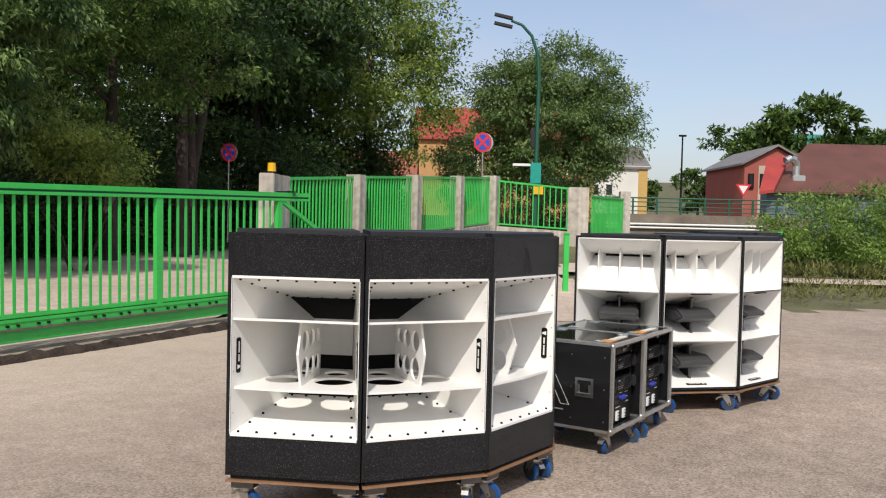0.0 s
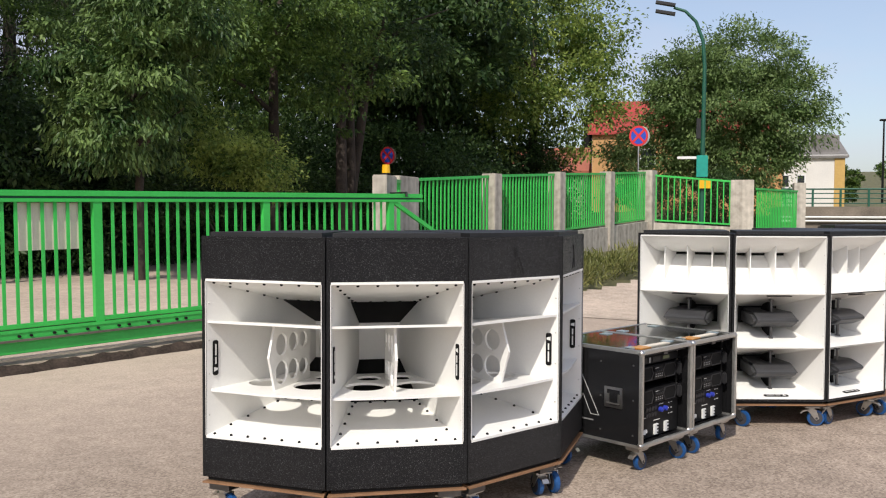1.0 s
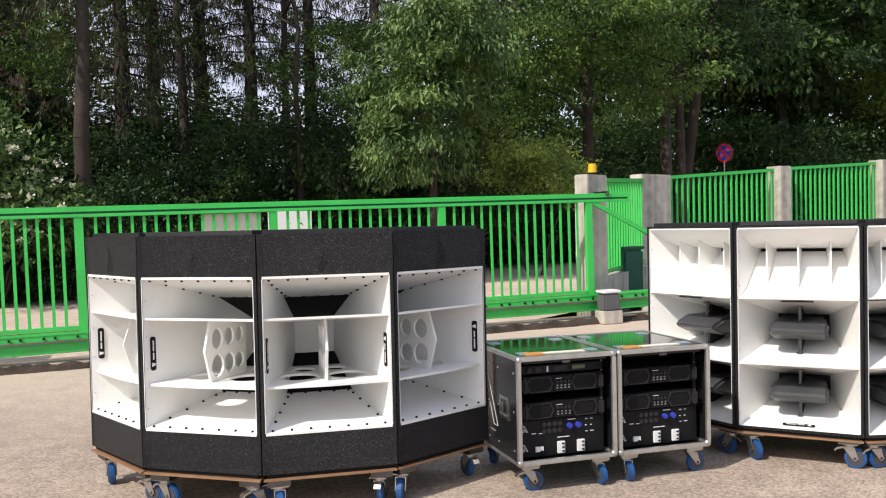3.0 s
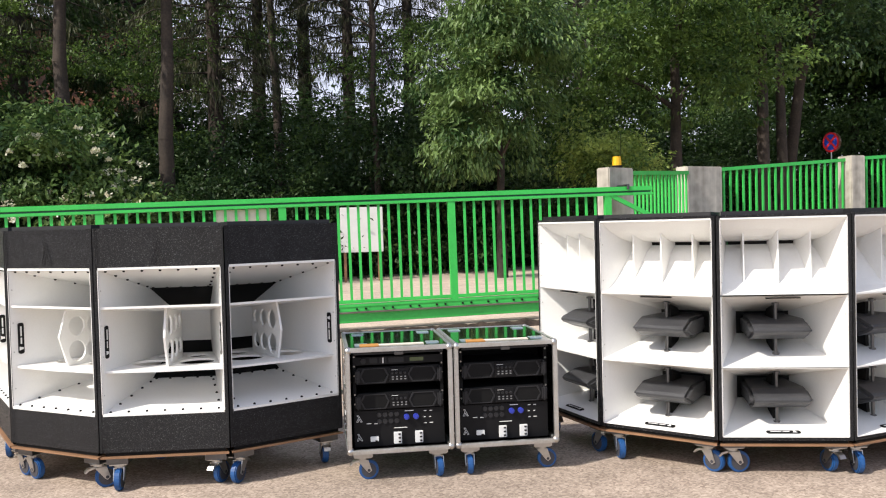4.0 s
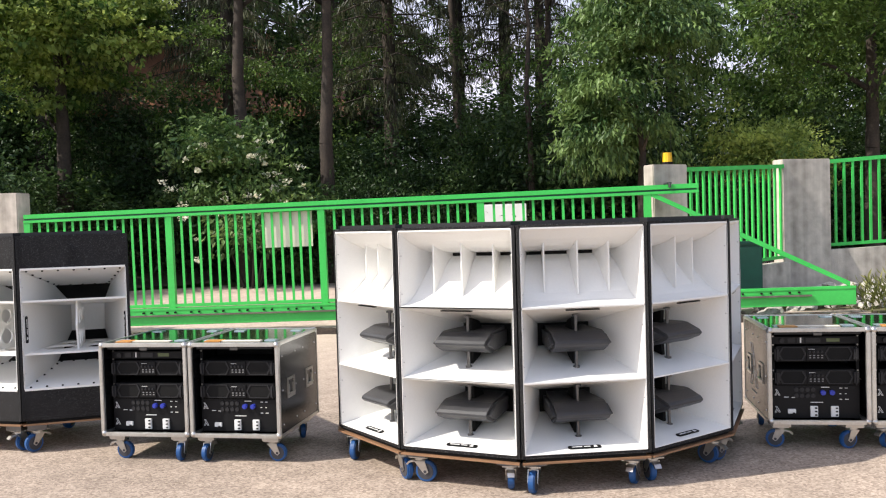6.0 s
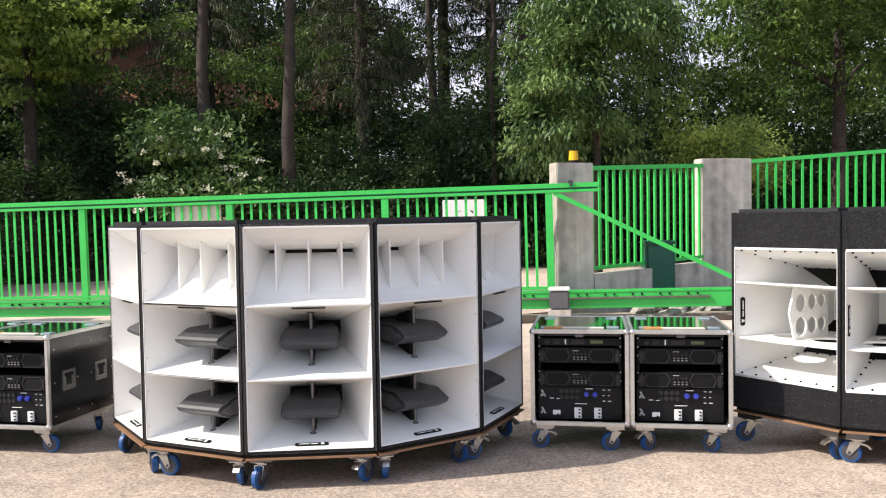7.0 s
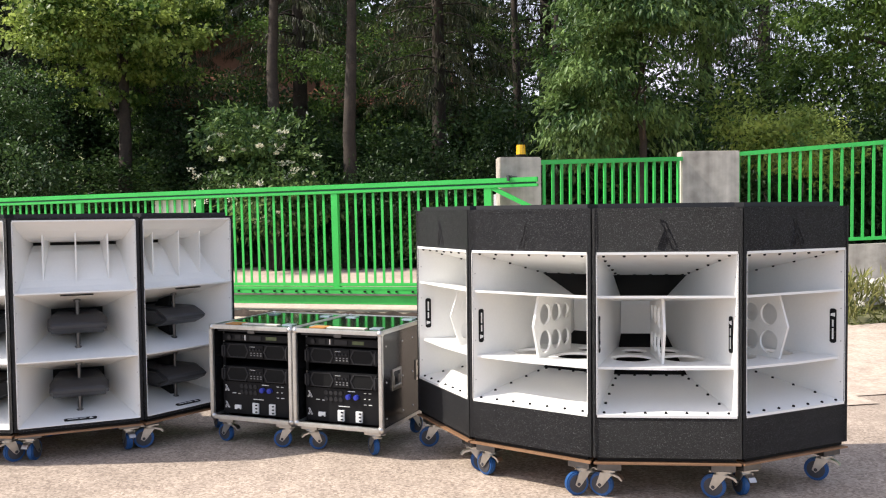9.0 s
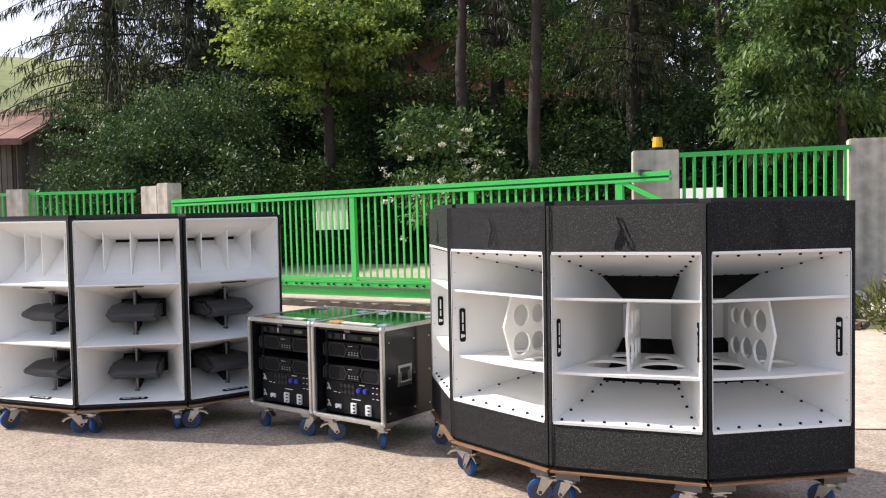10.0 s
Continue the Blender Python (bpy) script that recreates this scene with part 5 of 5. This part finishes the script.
spruce = conifer(41, 17)
spruce.matrix_basis = pose(-21.5, 21.1, height(-21.5, 21.1))
for x, y, s in ((-24.7, 19.2, 1.1), (-24.3, 14.6, 1.0), (-21.0, 9.6, 1.05), (-19.4, 25.4, 1.0), (-17.6, 29.6, 1.1), (-25.1, 21.5, 1.2), (-17.2, 13.6, 0.95), (-22.5, 24.8, 1.1), (-28, 10, 1.2)):
    copy_thing(spruce, pose(x, y, height(x, y) - 0.2, 0, 0, r.uniform(0, 360)) @ Matrix.Scale(s, 4))
dense = conifer(43, 16, 170, 0.24, 3.6, 80, "dense dark spruce with drooping branches down to the bushes")
dense.matrix_basis = pose(-21.5, -1.2, height(-21.5, -1.2))
for x, y, s in ((-22.5, 4.2, 1.05), (-24.0, 1.5, 1.1), (-22.5, -4.6, 1.4)):
    copy_thing(dense, pose(x, y, height(x, y) - 0.2, 0, 0, r.uniform(0, 360)) @ Matrix.Scale(s, 4))
# a dark leaning trunk
lean = thing("tree", "dark leaning bare trunk among the spruces", "tree", "trees of the wood")
part("trunk", trunk_mesh(12, 0.42, 0.34, 77, 5, 0.4), BARK, lean)
part("crown", leaves_mesh("crown", LEAF_DARK, crown_blobs(77, 12, 2.6, 2.2), 4000, 0.24, 77, 0.4), LEAF_DARK, lean)
lean.matrix_basis = pose(-23.6, 15.8, height(-23.6, 15.8) - 0.3, 0, 0, 250)
slant = thing("tree", "broadleaf tree with a bare slanting trunk", "tree", "trees of the wood")
part("trunk", trunk_mesh(13, 0.24, 0.24, 78, 5, 0.4), BARK, slant)
part("crown", leaves_mesh("crown", LEAF_DARK, crown_blobs(78, 8.2, 4.4, 2.6, 10), 15000, 0.19, 78, 0.4), LEAF_DARK, slant)
slant.matrix_basis = pose(-8.9, 28.9, height(-8.9, 28.9) - 0.3, 0, 0, -20)
# slim bare trunks between them
for x, y, h, rr in ((-14.0, 10.75, 12, 0.21), (-12.8, 15.8, 11, 0.10), (-16.5, 18.6, 12, 0.16), (-8.1, 26.5, 13, 0.22), (-18.6, 16.4, 13, 0.17), (-14.8, 8.85, 12, 0.22), (-8.2, 27.9, 13, 0.20)):
    t = thing("tree", "slim dark trunk with a thin high crown", "tree", "trees of the wood")
    part("trunk", trunk_mesh(h, rr, r.uniform(-0.04, 0.04), int(h * 10 + x), 6, 0.4), BARK, t)
    part("crown", leaves_mesh("crown", LEAF_DARK, crown_blobs(int(x * 3), h * 0.82, 2.4, 2.2), 5000, 0.24, int(y * 5) + 60, 0.4), LEAF_DARK, t)
    t.matrix_basis = pose(x, y, height(x, y))
backwood = tree((-33, 10), 15, 0.3, crown_blobs(11, 8.0, 5.2, 6.5, 12), 10000, 0.46, LEAF_DARK, 11, "dense dark tree deep in the wood", clump=0.7)
for x, y, s in ((-31, 4, 0.9), (-24, 38, 0.9), (-17, 41, 1.0), (-13, 46, 1.0), (-10, 54, 1.0), (-25.5, 2.0, 0.7), (-26.5, -0.5, 0.6), (-33, 18, 0.8)):
    copy_thing(backwood, pose(x, y, height(x, y) - 0.5, 0, 0, r.uniform(0, 360)) @ Matrix.Scale(s, 4))

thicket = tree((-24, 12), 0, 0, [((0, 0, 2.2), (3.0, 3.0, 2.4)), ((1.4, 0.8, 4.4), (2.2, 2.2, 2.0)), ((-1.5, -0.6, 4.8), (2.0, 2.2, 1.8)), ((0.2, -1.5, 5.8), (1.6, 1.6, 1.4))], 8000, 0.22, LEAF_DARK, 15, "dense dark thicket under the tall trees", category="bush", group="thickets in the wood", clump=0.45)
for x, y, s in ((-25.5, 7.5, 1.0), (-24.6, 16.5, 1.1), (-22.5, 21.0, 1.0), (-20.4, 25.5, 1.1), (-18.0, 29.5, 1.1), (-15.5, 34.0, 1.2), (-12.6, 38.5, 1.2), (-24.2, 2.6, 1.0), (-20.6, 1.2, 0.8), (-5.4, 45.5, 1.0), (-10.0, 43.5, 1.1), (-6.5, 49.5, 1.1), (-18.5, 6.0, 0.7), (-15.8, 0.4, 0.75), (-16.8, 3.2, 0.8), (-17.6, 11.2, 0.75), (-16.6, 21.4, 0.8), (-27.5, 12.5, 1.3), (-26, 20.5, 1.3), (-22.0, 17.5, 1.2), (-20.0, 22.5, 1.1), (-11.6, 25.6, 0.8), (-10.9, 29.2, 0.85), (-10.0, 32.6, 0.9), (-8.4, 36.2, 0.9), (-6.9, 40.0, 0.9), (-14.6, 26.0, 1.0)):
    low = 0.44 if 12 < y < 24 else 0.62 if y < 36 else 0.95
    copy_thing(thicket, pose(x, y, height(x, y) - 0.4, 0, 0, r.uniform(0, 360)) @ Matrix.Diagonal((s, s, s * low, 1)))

# ---- beyond the yard ----
tree((5.2, 48), 7.5, 0.35, [((0.5, 0, 6.2), (4.0, 3.6, 3.2)), ((-2.8, 0, 4.2), (2.7, 2.4, 2.4)), ((3.3, 0, 6.2), (2.3, 2.4, 2.9)), ((1.3, 0, 8.9), (3.5, 2.8, 1.8)), ((1.0, 0, 3.4), (3.6, 3, 1.8)), ((-1.4, 0, 7.4), (2.6, 2.4, 2.2)), ((-3.9, 0, 2.4), (1.4, 1.6, 1.3))], 90000, 0.21, WILLOW, 12, "large rounded grey green willow", group="", clump=0.40, droop=0.5, slim=0.42, per=160)
tree((12.6, 28.5), 0, 0, [((0, 0, 1.3), (2.0, 2, 1.5)), ((2.4, 0.5, 1.5), (2.2, 2, 1.6)), ((4.8, 0, 1.4), (2.2, 2, 1.5)), ((7.5, 0.5, 1.6), (2.4, 2, 1.6)), ((-1.4, -0.5, 0.8), (1.2, 1.2, 0.9)), ((1.0, -1.2, 0.7), (1.6, 1.0, 0.8))], 34000, 0.15, BUSH_LEAF, 13, "sprawling light green bush at the yard's edge", category="bush", group="", clump=0.26, droop=0.1, slim=0.45)
fartree = tree((39.5, 95), 12, 0.4, crown_blobs(14, 9.5, 5.6, 7.5, 12), 6000, 0.7, LEAF, 14, "dark green tree on the far slope", group="far trees", clump=0.6)
for x, y, s in ((36.0, 99, 0.6), (45, 100, 0.8), (52, 99, 0.85), (36.5, 104, 0.9), (29.5, 100, 0.5), (24.5, 108, 0.45), (60, 104, 0.9), (20, 130, 0.4), (12, 140, 0.5), (27, 132, 0.5)):
    copy_thing(fartree, pose(x, y, height(x, y) - 0.5, 0, 0, r.uniform(0, 360)) @ Matrix.Scale(s, 4))


def pane_window(owner, x0, x1, z0, z1, y, frame_mat=None):
    """A framed window on a wall that faces the yard."""
    w = part("window", box(x0, x1, y - 0.06, y + 0.02, z0, z1), frame_mat or PRINT, owner)
    part("pane", box(x0 + 0.12, x1 - 0.12, y - 0.075, y - 0.055, z0 + 0.12, z1 - 0.12), GLASS_DARK, w)


def gable_house(name, label, x0, x1, y0, y1, z0, eave, ridge, wall, roof, along_x=True, over=0.4):
    """Walls with thickness and a pitched roof of two slabs."""
    hse = thing(name, label, "house")
    t = 0.3
    for n, a in (("front_wall", (x0, x1, y0, y0 + t)), ("rear_wall", (x0, x1, y1 - t, y1)), ("end_wall", (x0, x0 + t, y0 + t, y1 - t)), ("end_wall", (x1 - t, x1, y0 + t, y1 - t))):
        part(n, box(*a, z0, eave), wall, hse)
    if along_x:
        ym = (y0 + y1) / 2
        for ya, s in ((y0 - over, 1), (y1 + over, -1)):
            bm = bmesh.new()
            slab(bm, [(x0 - over, ya, eave - 0.1), (x1 + over, ya, eave - 0.1), (x1 + over, ym, ridge), (x0 - over, ym, ridge)], (0, 0, 0.18))
            part("roof", bm, roof, hse)
        for x in (x0, x1 - t):
            bm = bmesh.new()
            slab(bm, [(x, y0, eave), (x, y1, eave), (x, ym, ridge - 0.1)], (t, 0, 0))
            part("gable", bm, wall, hse)
    else:
        xm = (x0 + x1) / 2
        for xa in (x0 - over, x1 + over):
            bm = bmesh.new()
            slab(bm, [(xa, y0 - over, eave - 0.1), (xa, y1 + over, eave - 0.1), (xm, y1 + over, ridge), (xm, y0 - over, ridge)], (0, 0, 0.18))
            part("roof", bm, roof, hse)
        for y in (y0, y1 - t):
            bm = bmesh.new()
            slab(bm, [(x0, y, eave), (x1, y, eave), (xm, y, ridge - 0.1)], (0, t, 0))
            part("gable", bm, wall, hse)
    return hse


def roofing(name, color):
    """Roof sheet with standing seams as relief."""
    m = material(name, color, 0.6, vary=0.2, scale=0.8, fine=9, bump=0.3)
    return m


GLASS_DARK = material("dark_window_glass", (0.02, 0.025, 0.03), 0.08, vary=0.1)
RED_ROOF = roofing("red_roof", (0.36, 0.045, 0.035))
BROWN_ROOF = roofing("brown_red_roof", (0.13, 0.048, 0.034))
GREY_ROOF = roofing("grey_roof", (0.20, 0.19, 0.18))
ORANGE_WALL = material("orange_render", (0.52, 0.29, 0.12), 0.85, vary=0.12, scale=0.7, fine=12, bump=0.2)
WHITE_WALL = material("white_render", (0.72, 0.70, 0.66), 0.85, vary=0.08, scale=0.6, fine=10, bump=0.15)
OCHRE = material("ochre_render", (0.55, 0.36, 0.12), 0.85, vary=0.1)
RED_WALL = material("red_render", (0.36, 0.10, 0.075), 0.85, vary=0.15, scale=0.7)
PALE_WALL = material("pale_render", (0.50, 0.42, 0.34), 0.85, vary=0.15, scale=0.7)
SLATE_WALL = material("blue_grey_boards", (0.13, 0.16, 0.19), 0.7, vary=0.25, scale=1.2, fine=14)
BARN_WOOD = material("grey_barn_boards", (0.19, 0.165, 0.14), 0.9, vary=0.4, scale=1.5, fine=18, bump=0.5, per_object=0.8)
BARN_GAP = material("dark_barn_boards", (0.05, 0.042, 0.035), 0.95, vary=0.3)
RUST = material("rusty_sheet", (0.20, 0.085, 0.06), 0.75, vary=0.4, scale=0.8, fine=8, tint=(0.34, 0.17, 0.13), per_object=0.5)
SIGN_RED = material("sign_red", (0.60, 0.02, 0.03), 0.4, vary=0.06)
SIGN_BLUE = material("sign_blue", (0.02, 0.06, 0.42), 0.4, vary=0.06)
TEAL = material("teal_paint", (0.01, 0.30, 0.24), 0.4, vary=0.1)

h1 = gable_house("house", "orange rendered house with a bright red roof behind the willow", -2.4, 13.0, 75, 84, 1.5, 8.5, 11.6, ORANGE_WALL, RED_ROOF)
for k in range(4):
    pane_window(h1, 1.6 + 3.0 * k, 2.9 + 3.0 * k, 5.6, 7.2, 75)
part("chimney", box(-3.2, -2.5, 76, 77, 1.5, 10.2), BLACK, h1, "dark chimney flue on the gable end")
h2 = gable_house("house", "small cream house with a tiled orange red roof", -7.5, -2.4, 62, 66, 1.2, 4.6, 6.3, PALE_WALL, roofing("orange_tiles", (0.38, 0.12, 0.07)))
pane_window(h2, -3.9, -3.1, 3.4, 4.3, 62)
h3 = gable_house("house", "white villa with ochre corner and grey brown roof", 9.0, 18.8, 80, 90, 1.5, 6.7, 8.9, WHITE_WALL, GREY_ROOF, True, 0.3)
part("cornice", box(8.8, 19.0, 79.75, 80.0, 6.55, 6.85), PRINT, h3)
part("corner_pilaster", box(18.0, 18.83, 79.9, 80.0, 1.5, 6.55), OCHRE, h3)
part("dormer", box(16.6, 18.5, 80.6, 83, 6.9, 8.6, 0.05), GREY_ROOF, h3)
for x in (11.5, 13.6, 14.9):
    pane_window(h3, x, x + 0.8, 7.0 - 3.0, 8.2 - 3.0, 80)
h4 = gable_house("house", "red and pale rendered house with a grey gabled roof", 26.1, 31.6, 75, 86, 1.5, 6.9, 8.5, RED_WALL, GREY_ROOF, False)
part("pale_front", box(27.3, 28.5, 74.9, 75.0, 1.5, 6.8), PALE_WALL, h4)
for x in (26.4, 27.4, 27.95, 29.0):
    pane_window(h4, x, x + 0.5, 4.8, 6.1, 74.9, BLACK)
h5 = thing("workshop", "long low workshop with brown red hipped roof and grey walls", "workshop")
for nm, a in (("front_wall", (22.6, 50, 60, 60.3)), ("rear_wall", (28.0, 50, 73.7, 74)), ("end_wall", (22.6, 22.9, 60.3, 61.5)), ("end_wall", (49.7, 50, 60.3, 73.7))):
    part(nm, box(*a, 0.8, 3.9), SLATE_WALL, h5)
for k in range(14):
    part("wall_board", box(22.5, 50, 59.96, 59.99, 0.9 + 0.21 * k, 1.08 + 0.21 * k), SLATE_WALL, h5)
E_ = [(22.2, 59.5, 3.85), (50.5, 59.5, 3.85), (50.5, 67, 7.9), (28.2, 67, 7.9), (28.0, 74.5, 3.85), (50.5, 74.5, 3.85)]
for nm, ids in (("roof_front", (0, 1, 2, 3)), ("roof_hip", (0, 3, 4)), ("roof_rear", (4, 3, 2, 5))):
    bm = bmesh.new()
    slab(bm, [E_[q] for q in ids], (0, 0, 0.15))
    part(nm, bm, BROWN_ROOF, h5)
bm = bmesh.new()
slab(bm, [(21.6, 59.0, 3.7), (22.6, 59.0, 3.85), (25.2, 63, 6.5), (23.6, 63, 6.4)], (0, 0, 0.2))
part("bright_roof_strip", bm, RED_ROOF, h5)
duct = thing("roof_duct", "bent silver ventilation duct on the workshop roof", "duct")
bm = bmesh.new()
limb(bm, [Vector(p) for p in ((25.1, 61.5, 4.6), (25.1, 61.5, 5.9), (24.95, 61.4, 6.3), (24.6, 61.3, 6.4), (24.2, 61.2, 6.2))], [0.26] * 5, 12)
part("pipe", bm, ALU, duct, smooth=True)
part("collar", box(24.7, 25.6, 61.0, 62.0, 4.6, 5.2, 0.05), ALU, duct)
gable_house("hall", "distant hall with a green arched roof", 40, 56, 108, 118, 4, 11.5, 13.6, PALE_WALL, material("green_sheet_roof", (0.03, 0.22, 0.15), 0.6), True)

# street furniture
sg = thing("no_stopping_sign", "round red and blue no-stopping sign on a grey pole", "road sign")
bm = bmesh.new()
tube(bm, (0, 0.03, 0), (0, 0.03, 3.25), 0.03, None, 10)
part("pole", bm, STEEL, sg)
for nm, rad, y, mt in (("red_disc", 0.31, -0.004, SIGN_RED), ("blue_disc", 0.245, -0.010, SIGN_BLUE)):
    bm = bmesh.new()
    tube(bm, (0, y, 3.05), (0, y + 0.012, 3.05), rad, None, 28)
    part(nm, bm, mt, sg)
for s in (-1, 1):
    bm = bmesh.new()
    a = 0.172
    slab(bm, [(-a - 0.026, -0.014 - 0.002 * (s > 0), 3.05 - s * a + s * 0.026), (-a + 0.026, -0.014 - 0.002 * (s > 0), 3.05 - s * a - s * 0.026), (a + 0.026, -0.014 - 0.002 * (s > 0), 3.05 + s * a - s * 0.026), (a - 0.026, -0.014 - 0.002 * (s > 0), 3.05 + s * a + s * 0.026)], (0, 0.003, 0))
    part("red_bar", bm, SIGN_RED, sg)
bm = bmesh.new()
tube(bm, (0.07, 0.07, 3.05), (0.07, 0.08, 3.05), 0.30, None, 24)
part("rear_disc", bm, STEEL, sg)
sg.matrix_basis = pose(1.17, 26.85, 0.84) @ Matrix.Diagonal((0.9, 0.9, 1, 1))

copy_thing(sg, pose(-7.36, 29.2, 0.50) @ Matrix.Diagonal((0.9, 0.9, 1, 1)))

lm = thing("street_lamp", "dark green curved street lamp with two heads", "street lamp")
bm = bmesh.new()
limb(bm, [Vector(p) for p in ((0, 0, 0), (0, 0, 3.2), (0.02, 0, 6.0), (-0.05, 0, 6.9), (-0.30, 0, 7.6), (-0.68, 0, 8.0), (-1.1, 0, 8.15))], [0.10, 0.085, 0.07, 0.065, 0.06, 0.055, 0.05], 10)
part("mast", bm, DARK_GREEN, lm, smooth=True)
for z, y in ((8.28, 0.0), (7.98, 0.1)):
    bm = bmesh.new()
    slab(bm, [(-1.05, y - 0.12, z - 0.1), (-1.05, y + 0.12, z - 0.1), (-1.75, y + 0.1, z + 0.05), (-1.75, y - 0.1, z + 0.05)], (0.02, 0, 0.10))
    part("lamp_head", bm, GREY_TRIM, lm)
part("switch_box", box(-0.22, 0.18, -0.16, 0.0, 1.95, 2.75, 0.02), TEAL, lm, "teal switch box on the mast")
part("grey_box", box(-0.24, -0.08, -0.12, 0.02, 3.35, 4.1, 0.02), GREY_TRIM, lm)
part("white_arm", box(-0.9, -0.22, -0.08, 0.0, 2.62, 2.72, 0.01), PRINT, lm)
part("yellow_tag", box(-0.12, 0.28, -0.19, -0.165, 1.55, 1.85), YELLOW, lm)
lm.matrix_basis = pose(3.5, 33, 0.95)
lm2 = thing("street_lamp", "thin dark street lamp by the far road", "street lamp")
bm = bmesh.new()
tube(bm, (0, 0, 0), (0, 0, 6.2), 0.09, 0.06, 8)
part("mast", bm, BLACK, lm2)
part("lamp_head", box(-0.3, 0.3, -0.12, 0.12, 6.15, 6.3, 0.03), BLACK, lm2)
lm2.matrix_basis = pose(19.24, 70, 2.5)
ys = thing("give_way_sign", "red and white triangular road sign on a pole", "road sign")
bm = bmesh.new()
tube(bm, (0, 0.03, 0), (0, 0.03, 2.4), 0.03, None, 8)
part("pole", bm, STEEL, ys)
for nm, sz, y, mt in (("red_triangle", 0.42, 0.0, SIGN_RED), ("white_triangle", 0.26, -0.012, PRINT)):
    bm = bmesh.new()
    slab(bm, [(-sz, y, 2.3 + sz * 0.55), (sz, y, 2.3 + sz * 0.55), (0, y, 2.3 - sz * 1.1)], (0, 0.01, 0))
    part(nm, bm, mt, ys)
ys.matrix_basis = pose(16.0, 46, 1.2)

# bridge with its railing
bridge = tagged(part("bridge_edge", box(6.4, 14.5, 33.9, 36.5, 0.6, 1.86, 0.03), material("dark_brown_concrete", (0.20, 0.165, 0.13), 0.9, vary=0.35, scale=1.5, fine=20, bump=0.4)), "grey concrete edge beam of the bridge", "bridge", kind="structure")
pipe = thing("pipe", "pale pipe along the bridge edge", "pipe")
for z in (1.47, 1.33):
    bm = bmesh.new()
    tube(bm, (6.4, 33.8, z), (12.6, 33.8, z), 0.04, None, 10)
    part("pipe_run", bm, PRINT, pipe)
rl = thing("bridge_railing", "dark green steel railing of the bridge", "railing")
for z in (1.98, 2.16, 2.34, 2.50):
    bm = bmesh.new()
    tube(bm, (6.4, 34.0, z), (14.4, 34.0, z), 0.03 if z > 2.4 else 0.02, None, 8)
    part("rail", bm, DARK_GREEN, rl)
for k in range(9):
    part("post", box(6.5 + 0.95 * k, 6.57 + 0.95 * k, 33.97, 34.03, 1.8, 2.5), DARK_GREEN, rl)
gp = thing("green_post", "short bright green steel post", "post")
part("tube_post", box(-0.05, 0.05, -0.05, 0.05, 0, 1.1, 0.01), GREEN, gp)
part("cap", box(-0.06, 0.06, -0.06, 0.06, 1.1, 1.13, 0.01), GREEN, gp)
gp.matrix_basis = pose(2.35, 16.2, 0.12)
copy_thing(gp, pose(7.17, 18.23, height(7.17, 18.23)) @ Matrix.Diagonal((1, 1, 1.16, 1)))

# house among the trees
lodge = gable_house("house", "house among the trees with a sunlit orange brown tiled roof", -34.5, -27.0, 1.5, 15.5, 2.5, 5.6, 9.6, PALE_WALL, roofing("orange_brown_tiles", (0.33, 0.15, 0.075)), False, 0.7)
for k in range(4):
    part("window", box(-26.99, -26.94, 3.2 + 3.2 * k, 4.3 + 3.2 * k, 3.9, 5.1), GLASS_DARK, lodge)

# barn by the meadow
barn = gable_house("barn", "weathered grey board barn with a rusty sheet roof", -25, -19.2, -12.5, -4.6, -0.5, 3.7, 5.0, BARN_GAP, RUST, False, 0.6)
rb = random.Random(6)
y = -12.45
while y < -4.75:
    w = rb.uniform(0.15, 0.24)
    part("board", box(-19.2, -19.17 + rb.uniform(0, 0.012), y, y + w, rb.uniform(-0.1, 0.15), 3.66), BARN_WOOD, barn)
    y += w + rb.uniform(0.012, 0.05)
x = -24.95
while x < -19.3:
    w = rb.uniform(0.15, 0.24)
    top = 3.7 + 1.25 * (1 - abs(x + w / 2 + 22.1) / 2.9)
    part("board", box(x, min(x + w, -19.22), -4.6, -4.57 + rb.uniform(0, 0.012), rb.uniform(-0.1, 0.15), top - 0.12), BARN_WOOD, barn)
    x += w + rb.uniform(0.012, 0.05)
for k in range(11):
    bm = bmesh.new()
    ya = -13.1 + 0.82 * k
    slab(bm, [(-18.6, ya, 3.79), (-18.6, ya + 0.8, 3.79), (-22.1, ya + 0.8, 5.19), (-22.1, ya, 5.19)], (0, 0, 0.02 + 0.012 * (k % 2)))
    part("roof_sheet", bm, RUST, barn)
barn.location = (0, -1.8, 0.2)
part("white_door", box(-19.16, -19.12, -6.9, -6.5, 2.0, 3.4), PALE_WALL, barn)
